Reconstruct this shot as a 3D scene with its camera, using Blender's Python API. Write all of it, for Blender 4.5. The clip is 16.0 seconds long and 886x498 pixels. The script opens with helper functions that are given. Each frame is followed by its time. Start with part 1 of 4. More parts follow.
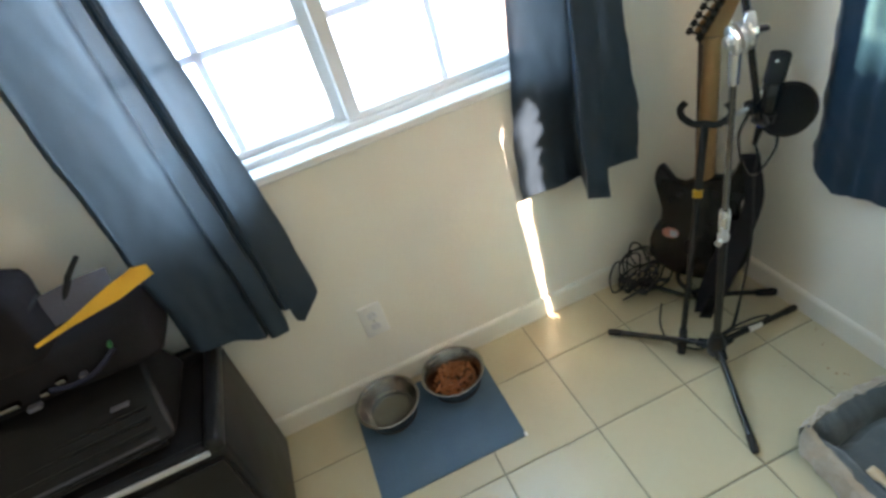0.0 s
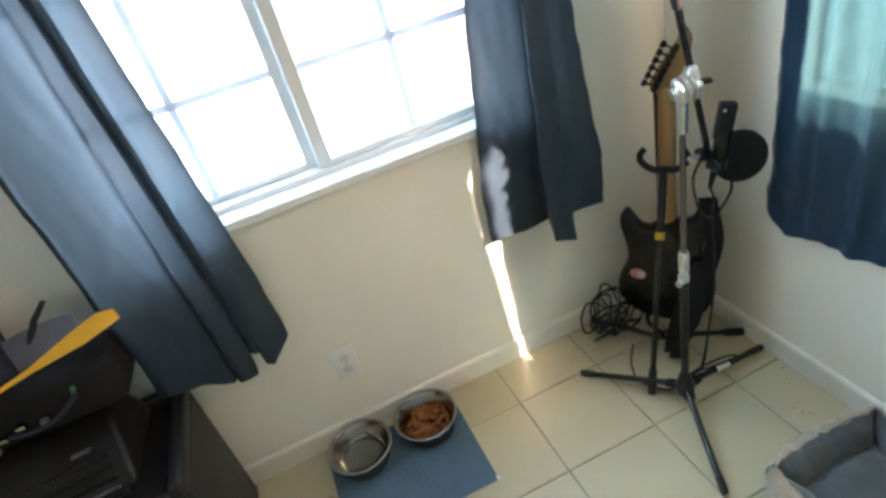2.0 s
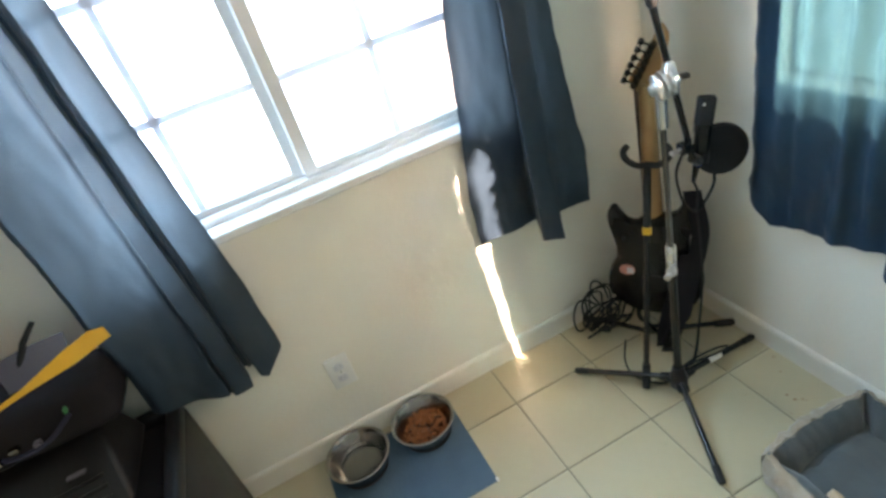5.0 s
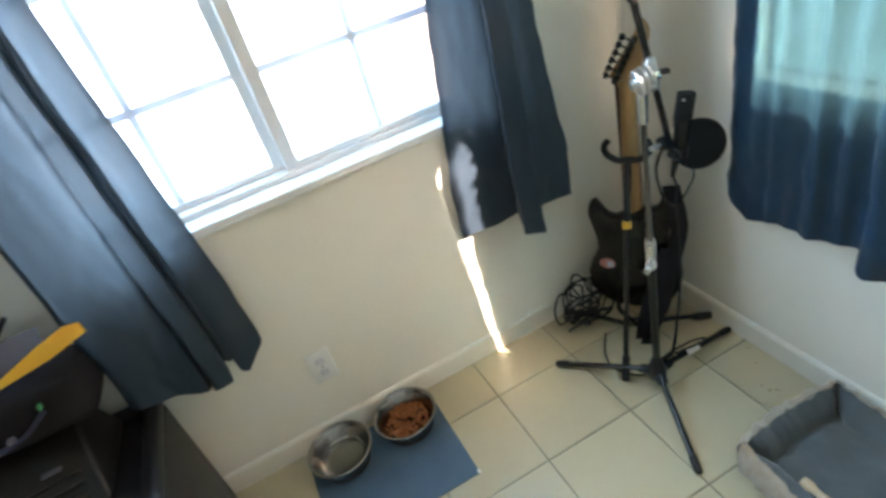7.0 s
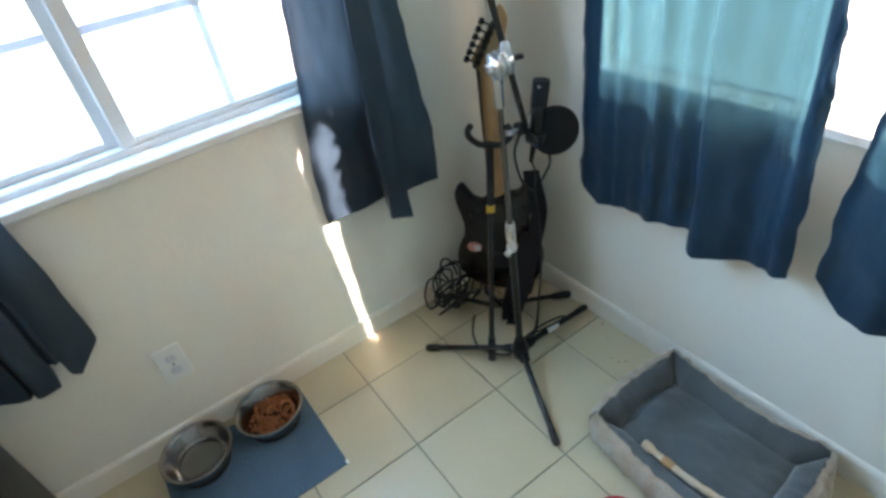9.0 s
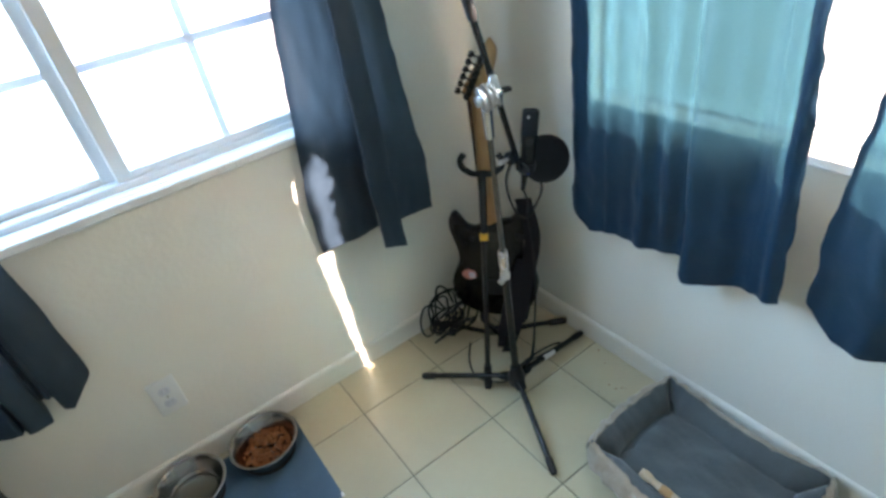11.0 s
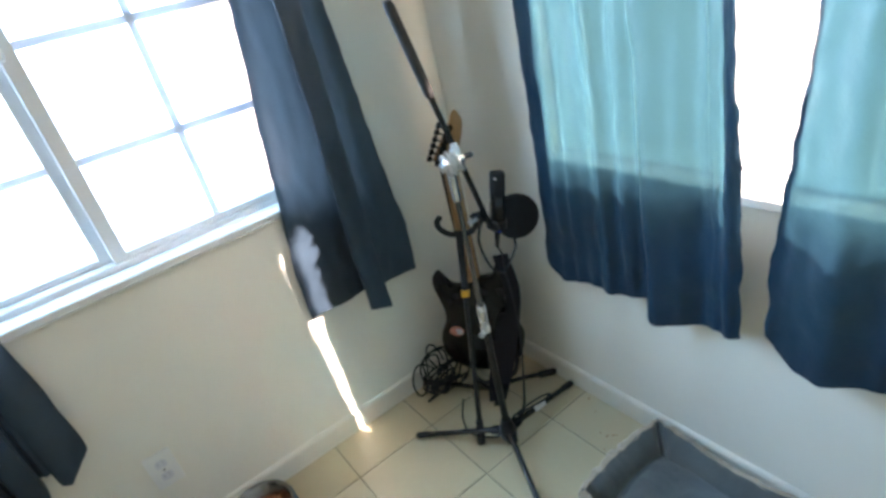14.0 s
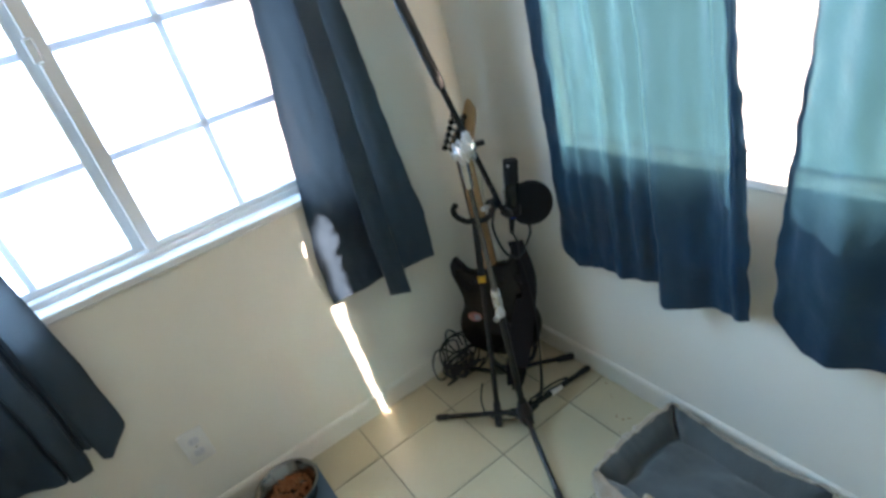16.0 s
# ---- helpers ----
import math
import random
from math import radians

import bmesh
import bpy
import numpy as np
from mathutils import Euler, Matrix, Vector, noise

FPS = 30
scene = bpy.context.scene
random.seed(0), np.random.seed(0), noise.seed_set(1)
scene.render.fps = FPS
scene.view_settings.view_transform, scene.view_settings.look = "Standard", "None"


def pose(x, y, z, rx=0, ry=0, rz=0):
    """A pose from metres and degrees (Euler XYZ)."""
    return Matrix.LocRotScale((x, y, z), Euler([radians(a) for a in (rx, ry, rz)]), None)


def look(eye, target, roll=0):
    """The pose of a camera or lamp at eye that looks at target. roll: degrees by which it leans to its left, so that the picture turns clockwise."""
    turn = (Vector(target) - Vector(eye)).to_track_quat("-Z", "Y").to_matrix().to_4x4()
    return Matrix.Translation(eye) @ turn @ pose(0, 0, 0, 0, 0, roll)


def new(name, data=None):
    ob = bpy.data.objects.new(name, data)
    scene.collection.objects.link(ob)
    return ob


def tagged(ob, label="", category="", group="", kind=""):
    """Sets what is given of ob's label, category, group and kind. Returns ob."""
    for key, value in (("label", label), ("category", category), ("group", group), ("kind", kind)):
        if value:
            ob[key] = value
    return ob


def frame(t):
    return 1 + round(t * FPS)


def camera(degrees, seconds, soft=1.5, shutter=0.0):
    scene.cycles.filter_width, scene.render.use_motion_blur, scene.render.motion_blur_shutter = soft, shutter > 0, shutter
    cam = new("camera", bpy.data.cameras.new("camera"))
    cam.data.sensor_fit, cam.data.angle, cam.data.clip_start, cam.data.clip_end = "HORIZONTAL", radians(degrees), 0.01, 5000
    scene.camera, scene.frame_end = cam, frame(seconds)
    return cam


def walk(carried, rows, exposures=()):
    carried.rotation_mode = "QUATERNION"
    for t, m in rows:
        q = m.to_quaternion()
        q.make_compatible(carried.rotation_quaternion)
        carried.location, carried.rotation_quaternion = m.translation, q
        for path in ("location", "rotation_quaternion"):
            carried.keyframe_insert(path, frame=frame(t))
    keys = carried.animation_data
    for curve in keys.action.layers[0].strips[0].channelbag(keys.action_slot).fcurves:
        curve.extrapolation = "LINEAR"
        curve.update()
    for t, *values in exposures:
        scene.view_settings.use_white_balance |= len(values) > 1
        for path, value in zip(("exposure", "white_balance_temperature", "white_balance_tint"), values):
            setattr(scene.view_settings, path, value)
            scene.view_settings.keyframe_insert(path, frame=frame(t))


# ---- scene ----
cam = camera(77.0, 16.0, soft=3.0, shutter=0.5)
PATH = [
    (0, (-0.449, -1.408, 1.481), (-0.156, 0.192, 0.317), -17.3),
    (0.5, (-0.415, -1.454, 1.478), (-0.09, 0.171, 0.357), -17.6),
    (1, (-0.414, -1.459, 1.48), (-0.078, 0.2, 0.413), -16.7),
    (1.5, (-0.429, -1.459, 1.485), (-0.031, 0.187, 0.421), -16.1),
    (2, (-0.401, -1.451, 1.484), (-0.015, 0.205, 0.432), -16.1),
    (2.5, (-0.4, -1.451, 1.484), (-0.009, 0.208, 0.439), -18.1),
    (3, (-0.397, -1.452, 1.483), (0.0, 0.201, 0.429), -19.4),
    (3.5, (-0.394, -1.468, 1.475), (0.034, 0.182, 0.428), -19.0),
    (4, (-0.392, -1.46, 1.48), (0.034, 0.195, 0.44), -18.8),
    (6.5, (-0.408, -1.463, 1.482), (0.013, 0.184, 0.428), -17.0),
    (7, (-0.397, -1.46, 1.482), (0.069, 0.158, 0.404), -17.0),
    (7.5, (-0.364, -1.448, 1.447), (0.271, -0.012, 0.207), -14.2),
    (8, (-0.361, -1.464, 1.437), (0.354, -0.072, 0.191), -11.1),
    (8.5, (-0.349, -1.472, 1.443), (0.429, -0.079, 0.236), -9.8),
    (9, (-0.339, -1.465, 1.445), (0.452, -0.07, 0.25), -10.1),
    (11.5, (-0.32, -1.482, 1.459), (0.516, -0.037, 0.358), -10.7),
    (12, (-0.33, -1.489, 1.457), (0.501, -0.027, 0.374), -11.3),
    (12.5, (-0.341, -1.496, 1.458), (0.508, -0.033, 0.39), -11.9),
    (13, (-0.334, -1.522, 1.468), (0.586, -0.056, 0.465), -12.8),
    (13.5, (-0.278, -1.573, 1.473), (0.651, -0.085, 0.512), -11.2),
    (14, (-0.296, -1.589, 1.473), (0.609, -0.066, 0.542), -13.8),
    (14.5, (-0.335, -1.582, 1.48), (0.564, -0.083, 0.508), -15.2),
    (15, (-0.304, -1.64, 1.468), (0.575, -0.1, 0.544), -13.0),
    (15.5, (-0.283, -1.651, 1.485), (0.541, -0.058, 0.601), -14.0),
    (16, (-0.287, -1.651, 1.472), (0.519, -0.076, 0.538), -15.9),
]
walk(cam, [(t, look(eye, target, roll)) for t, eye, target, roll in PATH], exposures=[(0, 3.30, 7400, 32), (3.0, 3.42, 7400, 32), (6.5, 3.42, 7400, 32), (8, 3.24, 6600, 31), (13.0, 3.30, 6550, 31), (15.2, 3.26, 6550, 31), (16, 3.06, 6650, 31)])

# ---- light ----
SUN_EL, SUN_AZ = radians(34.2), math.atan2(0.484, -0.875)
world = bpy.data.worlds.new("sky")
scene.world = world
world.use_nodes = True
sky = world.node_tree.nodes.new("ShaderNodeTexSky")
sky.sky_type, sky.sun_disc = "NISHITA", False
sky.sun_elevation, sky.sun_rotation = SUN_EL, SUN_AZ
world.node_tree.links.new(sky.outputs[0], world.node_tree.nodes["Background"].inputs[0])
world.node_tree.nodes["Background"].inputs[1].default_value = 0.09

sun = new("sun", bpy.data.lights.new("sun", "SUN"))
sun.data.energy, sun.data.angle, sun.data.color = 5.0, radians(0.6), (1.0, 0.89, 0.72)
sun.matrix_world = look((0.484 * 3, -0.875 * 3, math.tan(SUN_EL) * 3), (0, 0, 0))


def window_light(name, m, w, h, power, color):
    lamp = new(name, bpy.data.lights.new(name, "AREA"))
    lamp.data.shape, lamp.data.size, lamp.data.size_y = "RECTANGLE", w, h
    lamp.data.energy, lamp.data.color = power, color
    lamp.matrix_world = m


XR = 0.795           # inner face of the east wall
H = 2.44             # ceiling height
X0, Y0 = -2.45, -3.3  # far walls behind the camera
W1 = (-0.935, 0.295)   # window in the north wall, along x
W2 = (-1.92, -0.48)  # window in the east wall, along y
ZS, ZS2, ZH = 0.90, 0.885, 2.05  # sills and head of the windows
window_light("skylight_north", look((-0.405, 0.17, 1.48), (-0.405, -1, 1.40)), 1.05, 1.13, 5.6, (0.35, 0.72, 1.0))
window_light("skylight_east", look((XR + 0.048, -1.2, 1.475), (-1, -1.2, 1.475)), 1.42, 1.14, 10.6, (1.0, 0.82, 0.51))


# ---- materials ----
def material(name, a, b=None, rough=0.5, metal=0.0, scale=8.0, fine=180.0, bump=0.1, bump_scale=None, spread=0.08, rough_var=0.08, vary=0.0, **extra):
    m = bpy.data.materials.new(name)
    m.use_nodes = True
    n, l = m.node_tree.nodes, m.node_tree.links
    p = n["Principled BSDF"]
    b = b or tuple(c * (1 - spread * 2) for c in a)
    co = n.new("ShaderNodeTexCoord")
    big, small = n.new("ShaderNodeTexNoise"), n.new("ShaderNodeTexNoise")
    big.inputs["Scale"].default_value, big.inputs["Detail"].default_value = scale, 5
    small.inputs["Scale"].default_value, small.inputs["Detail"].default_value = fine, 3
    for t in (big, small):
        l.new(co.outputs["Object"], t.inputs["Vector"])
    mixf = n.new("ShaderNodeMath")
    mixf.operation = "MULTIPLY_ADD"
    l.new(big.outputs[0], mixf.inputs[0])
    mixf.inputs[1].default_value = 1.3
    sm = n.new("ShaderNodeMath")
    sm.operation = "MULTIPLY_ADD"
    l.new(small.outputs[0], sm.inputs[0])
    sm.inputs[1].default_value, sm.inputs[2].default_value = 0.5, -0.4
    l.new(sm.outputs[0], mixf.inputs[2])
    last = mixf.outputs[0]
    if vary:
        info = n.new("ShaderNodeObjectInfo")
        add = n.new("ShaderNodeMath")
        add.operation = "MULTIPLY_ADD"
        l.new(info.outputs["Random"], add.inputs[0])
        add.inputs[1].default_value = vary
        l.new(last, add.inputs[2])
        last = add.outputs[0]
    mix = n.new("ShaderNodeMix")
    mix.data_type = "RGBA"
    mix.clamp_factor = True
    l.new(last, mix.inputs["Factor"])
    mix.inputs["A"].default_value, mix.inputs["B"].default_value = (*a, 1), (*b, 1)
    l.new(mix.outputs["Result"], p.inputs["Base Color"])
    rr = n.new("ShaderNodeMapRange")
    l.new(big.outputs[0], rr.inputs["Value"])
    rr.inputs["To Min"].default_value, rr.inputs["To Max"].default_value = max(0.02, rough - rough_var), min(1, rough + rough_var)
    l.new(rr.outputs[0], p.inputs["Roughness"])
    p.inputs["Metallic"].default_value = metal
    if bump:
        bt = small
        if bump_scale:
            bt = n.new("ShaderNodeTexNoise")
            bt.inputs["Scale"].default_value, bt.inputs["Detail"].default_value = bump_scale, 4
            l.new(co.outputs["Object"], bt.inputs["Vector"])
        bn = n.new("ShaderNodeBump")
        bn.inputs["Strength"].default_value, bn.inputs["Distance"].default_value = bump, 0.004
        l.new(bt.outputs[0], bn.inputs["Height"])
        l.new(bn.outputs[0], p.inputs["Normal"])
    for key, value in extra.items():
        p.inputs[key.replace("_", " ")].default_value = value
    return m


def cloth(name, face, through_color, sheer, glow, open_weave=0.0):
    """Satin curtain cloth: gloss and colour on its face, light let through from behind, and a blurred view through its weave."""
    m = material(name, face, tuple(c * 0.75 for c in face), rough=0.4, scale=5, fine=900, bump=0.6, bump_scale=26, Specular_IOR_Level=0.3, Sheen_Weight=0.03, Sheen_Roughness=0.4)
    n, l = m.node_tree.nodes, m.node_tree.links
    p, out = n["Principled BSDF"], n["Material Output"]
    tr, weave = n.new("ShaderNodeBsdfTranslucent"), n.new("ShaderNodeBsdfRefraction")
    tr.inputs["Color"].default_value, weave.inputs["Color"].default_value = (*through_color, 1), (*[min(1, c * 1.45) for c in through_color], 1)
    weave.inputs["IOR"].default_value, weave.inputs["Roughness"].default_value = 1.06, 0.17
    m1, m2 = n.new("ShaderNodeMixShader"), n.new("ShaderNodeMixShader")
    m1.inputs[0].default_value, m2.inputs[0].default_value = glow, sheer
    l.new(p.outputs[0], m1.inputs[1]), l.new(tr.outputs[0], m1.inputs[2])
    l.new(m1.outputs[0], m2.inputs[1]), l.new(weave.outputs[0], m2.inputs[2])
    clear, m3 = n.new("ShaderNodeBsdfTransparent"), n.new("ShaderNodeMixShader")
    clear.inputs["Color"].default_value, m3.inputs[0].default_value = (0.34, 0.55, 0.48, 1), open_weave
    l.new(m2.outputs[0], m3.inputs[1]), l.new(clear.outputs[0], m3.inputs[2])
    l.new(m3.outputs[0], out.inputs["Surface"])
    return m


M_WALL = material("wall_paint", (0.80, 0.765, 0.665), (0.755, 0.72, 0.62), rough=0.5, scale=2.2, fine=260, bump=0.26, bump_scale=62)
M_CEIL = material("ceiling_paint", (0.8, 0.79, 0.75), rough=0.8, scale=2, bump=0.3, bump_scale=120)
M_TRIM = material("trim_paint", (0.76, 0.72, 0.63), (0.68, 0.64, 0.55), rough=0.4, scale=6, bump=0.05)
M_TILE = material("tile_glaze", (0.55, 0.478, 0.32), (0.49, 0.42, 0.27), rough=0.29, rough_var=0.06, scale=3, fine=40, bump=0.03, vary=0.25)
M_GROUT = material("grout", (0.17, 0.15, 0.11), (0.24, 0.21, 0.15), rough=0.9, scale=14, bump=0.4)
M_VINYL = material("window_vinyl", (0.80, 0.79, 0.77), (0.72, 0.71, 0.69), rough=0.35, scale=9, bump=0.03)
M_SILL = material("sill_stone", (0.8, 0.79, 0.76), (0.7, 0.69, 0.66), rough=0.22, scale=14, bump=0.03)
M_CURT = cloth("teal_satin", (0.009, 0.036, 0.068), (0.09, 0.31, 0.45), 0.022, 0.034, 0.010)
# teal satin again, with the north window's veiling haze put into its colours
M_CURT_HAZED = cloth("teal_satin_hazed", (0.028, 0.047, 0.070), (0.39, 0.44, 0.47), 0.015, 0.09)
# lighter copy of the window vinyl; its glow imitates glare over the bars
M_BAR = cloth("bar_vinyl_hazed", (0.75, 0.74, 0.73), (0.8, 0.79, 0.84), 0.0, 0.26)
M_HEM = cloth("teal_satin_hem", (0.016, 0.06, 0.11), (0.2, 0.4, 0.45), 0.0, 0.008)
# hem of the north curtains, greyed by the same painted haze
M_HEM_HAZED = cloth("teal_satin_hem_hazed", (0.040, 0.045, 0.06), (0.4, 0.42, 0.45), 0.0, 0.02)
M_BLACK = material("black_paint", (0.004, 0.004, 0.005), (0.008, 0.008, 0.009), rough=0.22, scale=20, bump=0.04)
M_RUBBER = material("black_rubber", (0.015, 0.015, 0.015), rough=0.75, bump=0.2)
M_PLASTIC = material("black_plastic", (0.010, 0.0095, 0.011), (0.018, 0.017, 0.018), rough=0.38, scale=12, bump=0.1, Specular_IOR_Level=0.3)
M_CHROME = material("chrome", (0.80, 0.80, 0.80), (0.7, 0.7, 0.7), rough=0.27, metal=1.0, rough_var=0.06, bump=0.0)
M_STEEL = material("brushed_steel", (0.35, 0.335, 0.31), (0.24, 0.225, 0.21), rough=0.2, metal=1.0, bump=0.03)
M_ALU = material("pale_aluminium", (0.62, 0.62, 0.62), (0.45, 0.45, 0.46), rough=0.5, metal=0.6, bump=0.05)
M_GUN = material("gunmetal", (0.22, 0.22, 0.22), (0.12, 0.12, 0.12), rough=0.18, metal=1.0, bump=0.0)
M_MAPLE = material("maple", (0.46, 0.265, 0.115), (0.36, 0.19, 0.075), rough=0.35, scale=20, fine=90, bump=0.04)
M_ROSE = material("rosewood", (0.06, 0.03, 0.02), rough=0.5)
M_BODY = material("guitar_lacquer", (0.005, 0.005, 0.007), (0.009, 0.008, 0.010), rough=0.26, scale=10, bump=0.02, Specular_IOR_Level=0.32)
M_WHITE = material("white_plastic", (0.8, 0.79, 0.76), (0.74, 0.73, 0.69), rough=0.3, bump=0.02)
M_YELLOW = material("yellow_vinyl", (0.80, 0.42, 0.02), (0.70, 0.34, 0.02), rough=0.45, bump=0.06)
M_MAT = material("blue_mat", (0.075, 0.145, 0.21), (0.055, 0.11, 0.165), rough=0.75, scale=9, fine=300, bump=0.8, bump_scale=130)
M_BEDIN = material("bed_grey_plush", (0.092, 0.125, 0.135), (0.058, 0.058, 0.052), rough=0.95, scale=6, fine=500, bump=0.5, bump_scale=160, Sheen_Weight=0.4)
M_FLEECE = material("cream_fleece", (0.47, 0.40, 0.32), (0.30, 0.21, 0.13), rough=0.95, scale=16, fine=350, bump=0.9, bump_scale=110, Sheen_Weight=0.3)
M_KIBBLE = material("kibble", (0.42, 0.16, 0.045), (0.28, 0.085, 0.028), rough=0.85, bump=0.5, vary=0.6)
M_RED = material("red_fabric", (0.42, 0.012, 0.02), (0.30, 0.01, 0.015), rough=0.7, bump=0.3)
M_CHEW = material("rawhide", (0.62, 0.55, 0.45), (0.46, 0.27, 0.10), rough=0.6, scale=22, bump=0.3)
M_NYLON = material("black_nylon", (0.014, 0.012, 0.014), (0.024, 0.021, 0.024), rough=0.9, fine=600, bump=0.5, Specular_IOR_Level=0.15)
M_GREY = material("slate_lining", (0.12, 0.115, 0.135), (0.085, 0.08, 0.095), rough=0.8, bump=0.3)
M_PALE = material("pale_grey_plastic", (0.70, 0.70, 0.72), rough=0.4, bump=0.0)
M_SLOT = material("slot_grey", (0.38, 0.38, 0.40), rough=0.6, bump=0.0)
M_STICK1 = material("sticker_red", (0.55, 0.22, 0.18), rough=0.4, bump=0.0)
M_STICK2 = material("sticker_pale", (0.55, 0.55, 0.62), rough=0.4, bump=0.0)
M_BLUE = material("blue_plug", (0.02, 0.06, 0.35), rough=0.4, bump=0.0)
M_INDIGO = material("indigo_webbing", (0.02, 0.022, 0.05), rough=0.8, bump=0.3)
M_GREEN = material("green_plastic", (0.02, 0.2, 0.06), rough=0.4, bump=0.0)
M_GROUND = material("pale_concrete", (0.52, 0.49, 0.43), (0.42, 0.39, 0.34), rough=0.9, scale=0.8, fine=30, bump=0.2)
M_WATER = material("water", (0.9, 0.92, 0.9), rough=0.02, rough_var=0.0, bump=0.0, Transmission_Weight=1.0, IOR=1.33)
M_GLASS = material("window_glass", (0.97, 0.98, 0.98), (0.96, 0.97, 0.97), rough=0.02, rough_var=0.0, bump=0.0, Transmission_Weight=1.0, IOR=1.45)
M_MESH = material("filter_mesh", (0.008, 0.008, 0.010), rough=0.85, fine=900, bump=0.6)

# ---- building helpers ----
ORIGIN = {}


def mesh_of(name, bm, mat, smooth=False):
    me = bpy.data.meshes.new(name)
    bmesh.ops.recalc_face_normals(bm, faces=bm.faces)
    bm.to_mesh(me)
    bm.free()
    me.materials.append(mat)
    if smooth:
        me.shade_smooth()
        me.set_sharp_from_angle(angle=radians(40))
    return me


def thing(name, at, label, category, group="", kind=""):
    ob = new(name)
    ob.location = at
    ob.empty_display_size = 0.05
    ORIGIN[ob.name] = Vector(at)
    return tagged(ob, label, category, group, kind)


def part(name, bm, mat, parent, label="", smooth=True):
    """One mesh under a thing or a part; bm is in world metres."""
    o = ORIGIN[parent.name]
    bmesh.ops.translate(bm, verts=bm.verts, vec=-o)
    ob = new(name, mesh_of(name, bm, mat, smooth))
    ob.parent = parent
    ORIGIN[ob.name] = o
    return tagged(ob, label)


def single(name, at, bm, mat, label, category, group="", kind="", smooth=True):
    bmesh.ops.translate(bm, verts=bm.verts, vec=-Vector(at))
    ob = new(name, mesh_of(name, bm, mat, smooth))
    ob.location = at
    ORIGIN[ob.name] = Vector(at)
    return tagged(ob, label, category, group, kind)


def box(lo, hi, bevel=0.0, bm=None, m=None, segments=2):
    bm = bm or bmesh.new()
    made = bmesh.ops.create_cube(bm, size=1)["verts"]
    lo, hi = Vector(lo), Vector(hi)
    bmesh.ops.scale(bm, verts=made, vec=hi - lo)
    bmesh.ops.translate(bm, verts=made, vec=(lo + hi) / 2)
    if bevel:
        edges = list({e for v in made for e in v.link_edges})
        made = bmesh.ops.bevel(bm, geom=edges, offset=bevel, segments=segments, profile=0.5, affect="EDGES")["verts"] + [v for v in made if v.is_valid]
    if m is not None:
        bmesh.ops.transform(bm, verts=list({v for v in made if v.is_valid}), matrix=m)
    return bm


def smooth_line(pts, steps=8):
    """A Catmull-Rom line through points."""
    p = [Vector(q) for q in pts]
    p = [2 * p[0] - p[1], *p, 2 * p[-1] - p[-2]]
    out = []
    for a, b, c, d in zip(p, p[1:], p[2:], p[3:]):
        for k in range(steps):
            t = k / steps
            out.append(0.5 * (2 * b + (c - a) * t + (2 * a - 5 * b + 4 * c - d) * t * t + (3 * b - a - 3 * c + d) * t ** 3))
    return [*out, p[-2]]


def tube(pts, radius, sides=12, bm=None):
    """A round bar along points; radius a number or one per point."""
    bm = bm or bmesh.new()
    pts = [Vector(p) for p in pts]
    radii = radius if isinstance(radius, (list, tuple)) else [radius] * len(pts)
    ways = [(pts[min(i + 1, len(pts) - 1)] - pts[max(i - 1, 0)]).normalized() for i in range(len(pts))]
    side = ways[0].orthogonal().normalized()
    rings = []
    for p, w, r in zip(pts, ways, radii):
        side = (side - w * side.dot(w)).normalized()
        up = w.cross(side)
        rings.append([bm.verts.new(p + r * (side * math.cos(a) + up * math.sin(a))) for a in (2 * math.pi * k / sides for k in range(sides))])
    for r0, r1 in zip(rings, rings[1:]):
        for k in range(sides):
            bm.faces.new((r0[k], r0[(k + 1) % sides], r1[(k + 1) % sides], r1[k]))
    bm.faces.new(rings[0][::-1]), bm.faces.new(rings[-1])
    return bm


def lathe(profile, centre, sides=40, axis=None, bm=None, close=True):
    """Turns (radius, height) pairs round a line from centre, upright unless axis is given."""
    bm = bm or bmesh.new()
    q = Vector((0, 0, 1)).rotation_difference(Vector(axis or (0, 0, 1)))
    rings = []
    for r, z in profile:
        if r < 1e-6:
            rings.append([bm.verts.new(Vector(centre) + q @ Vector((0, 0, z)))])
        else:
            rings.append([bm.verts.new(Vector(centre) + q @ Vector((r * math.cos(a), r * math.sin(a), z))) for a in (2 * math.pi * k / sides for k in range(sides))])
    for r0, r1 in zip(rings, rings[1:]):
        for k in range(sides):
            j = (k + 1) % sides
            loop = [r0[0] if len(r0) == 1 else r0[k], *([] if len(r0) == 1 else [r0[j]]), *([r1[0]] if len(r1) == 1 else [r1[j], r1[k]])]
            bm.faces.new(loop)
    return bm


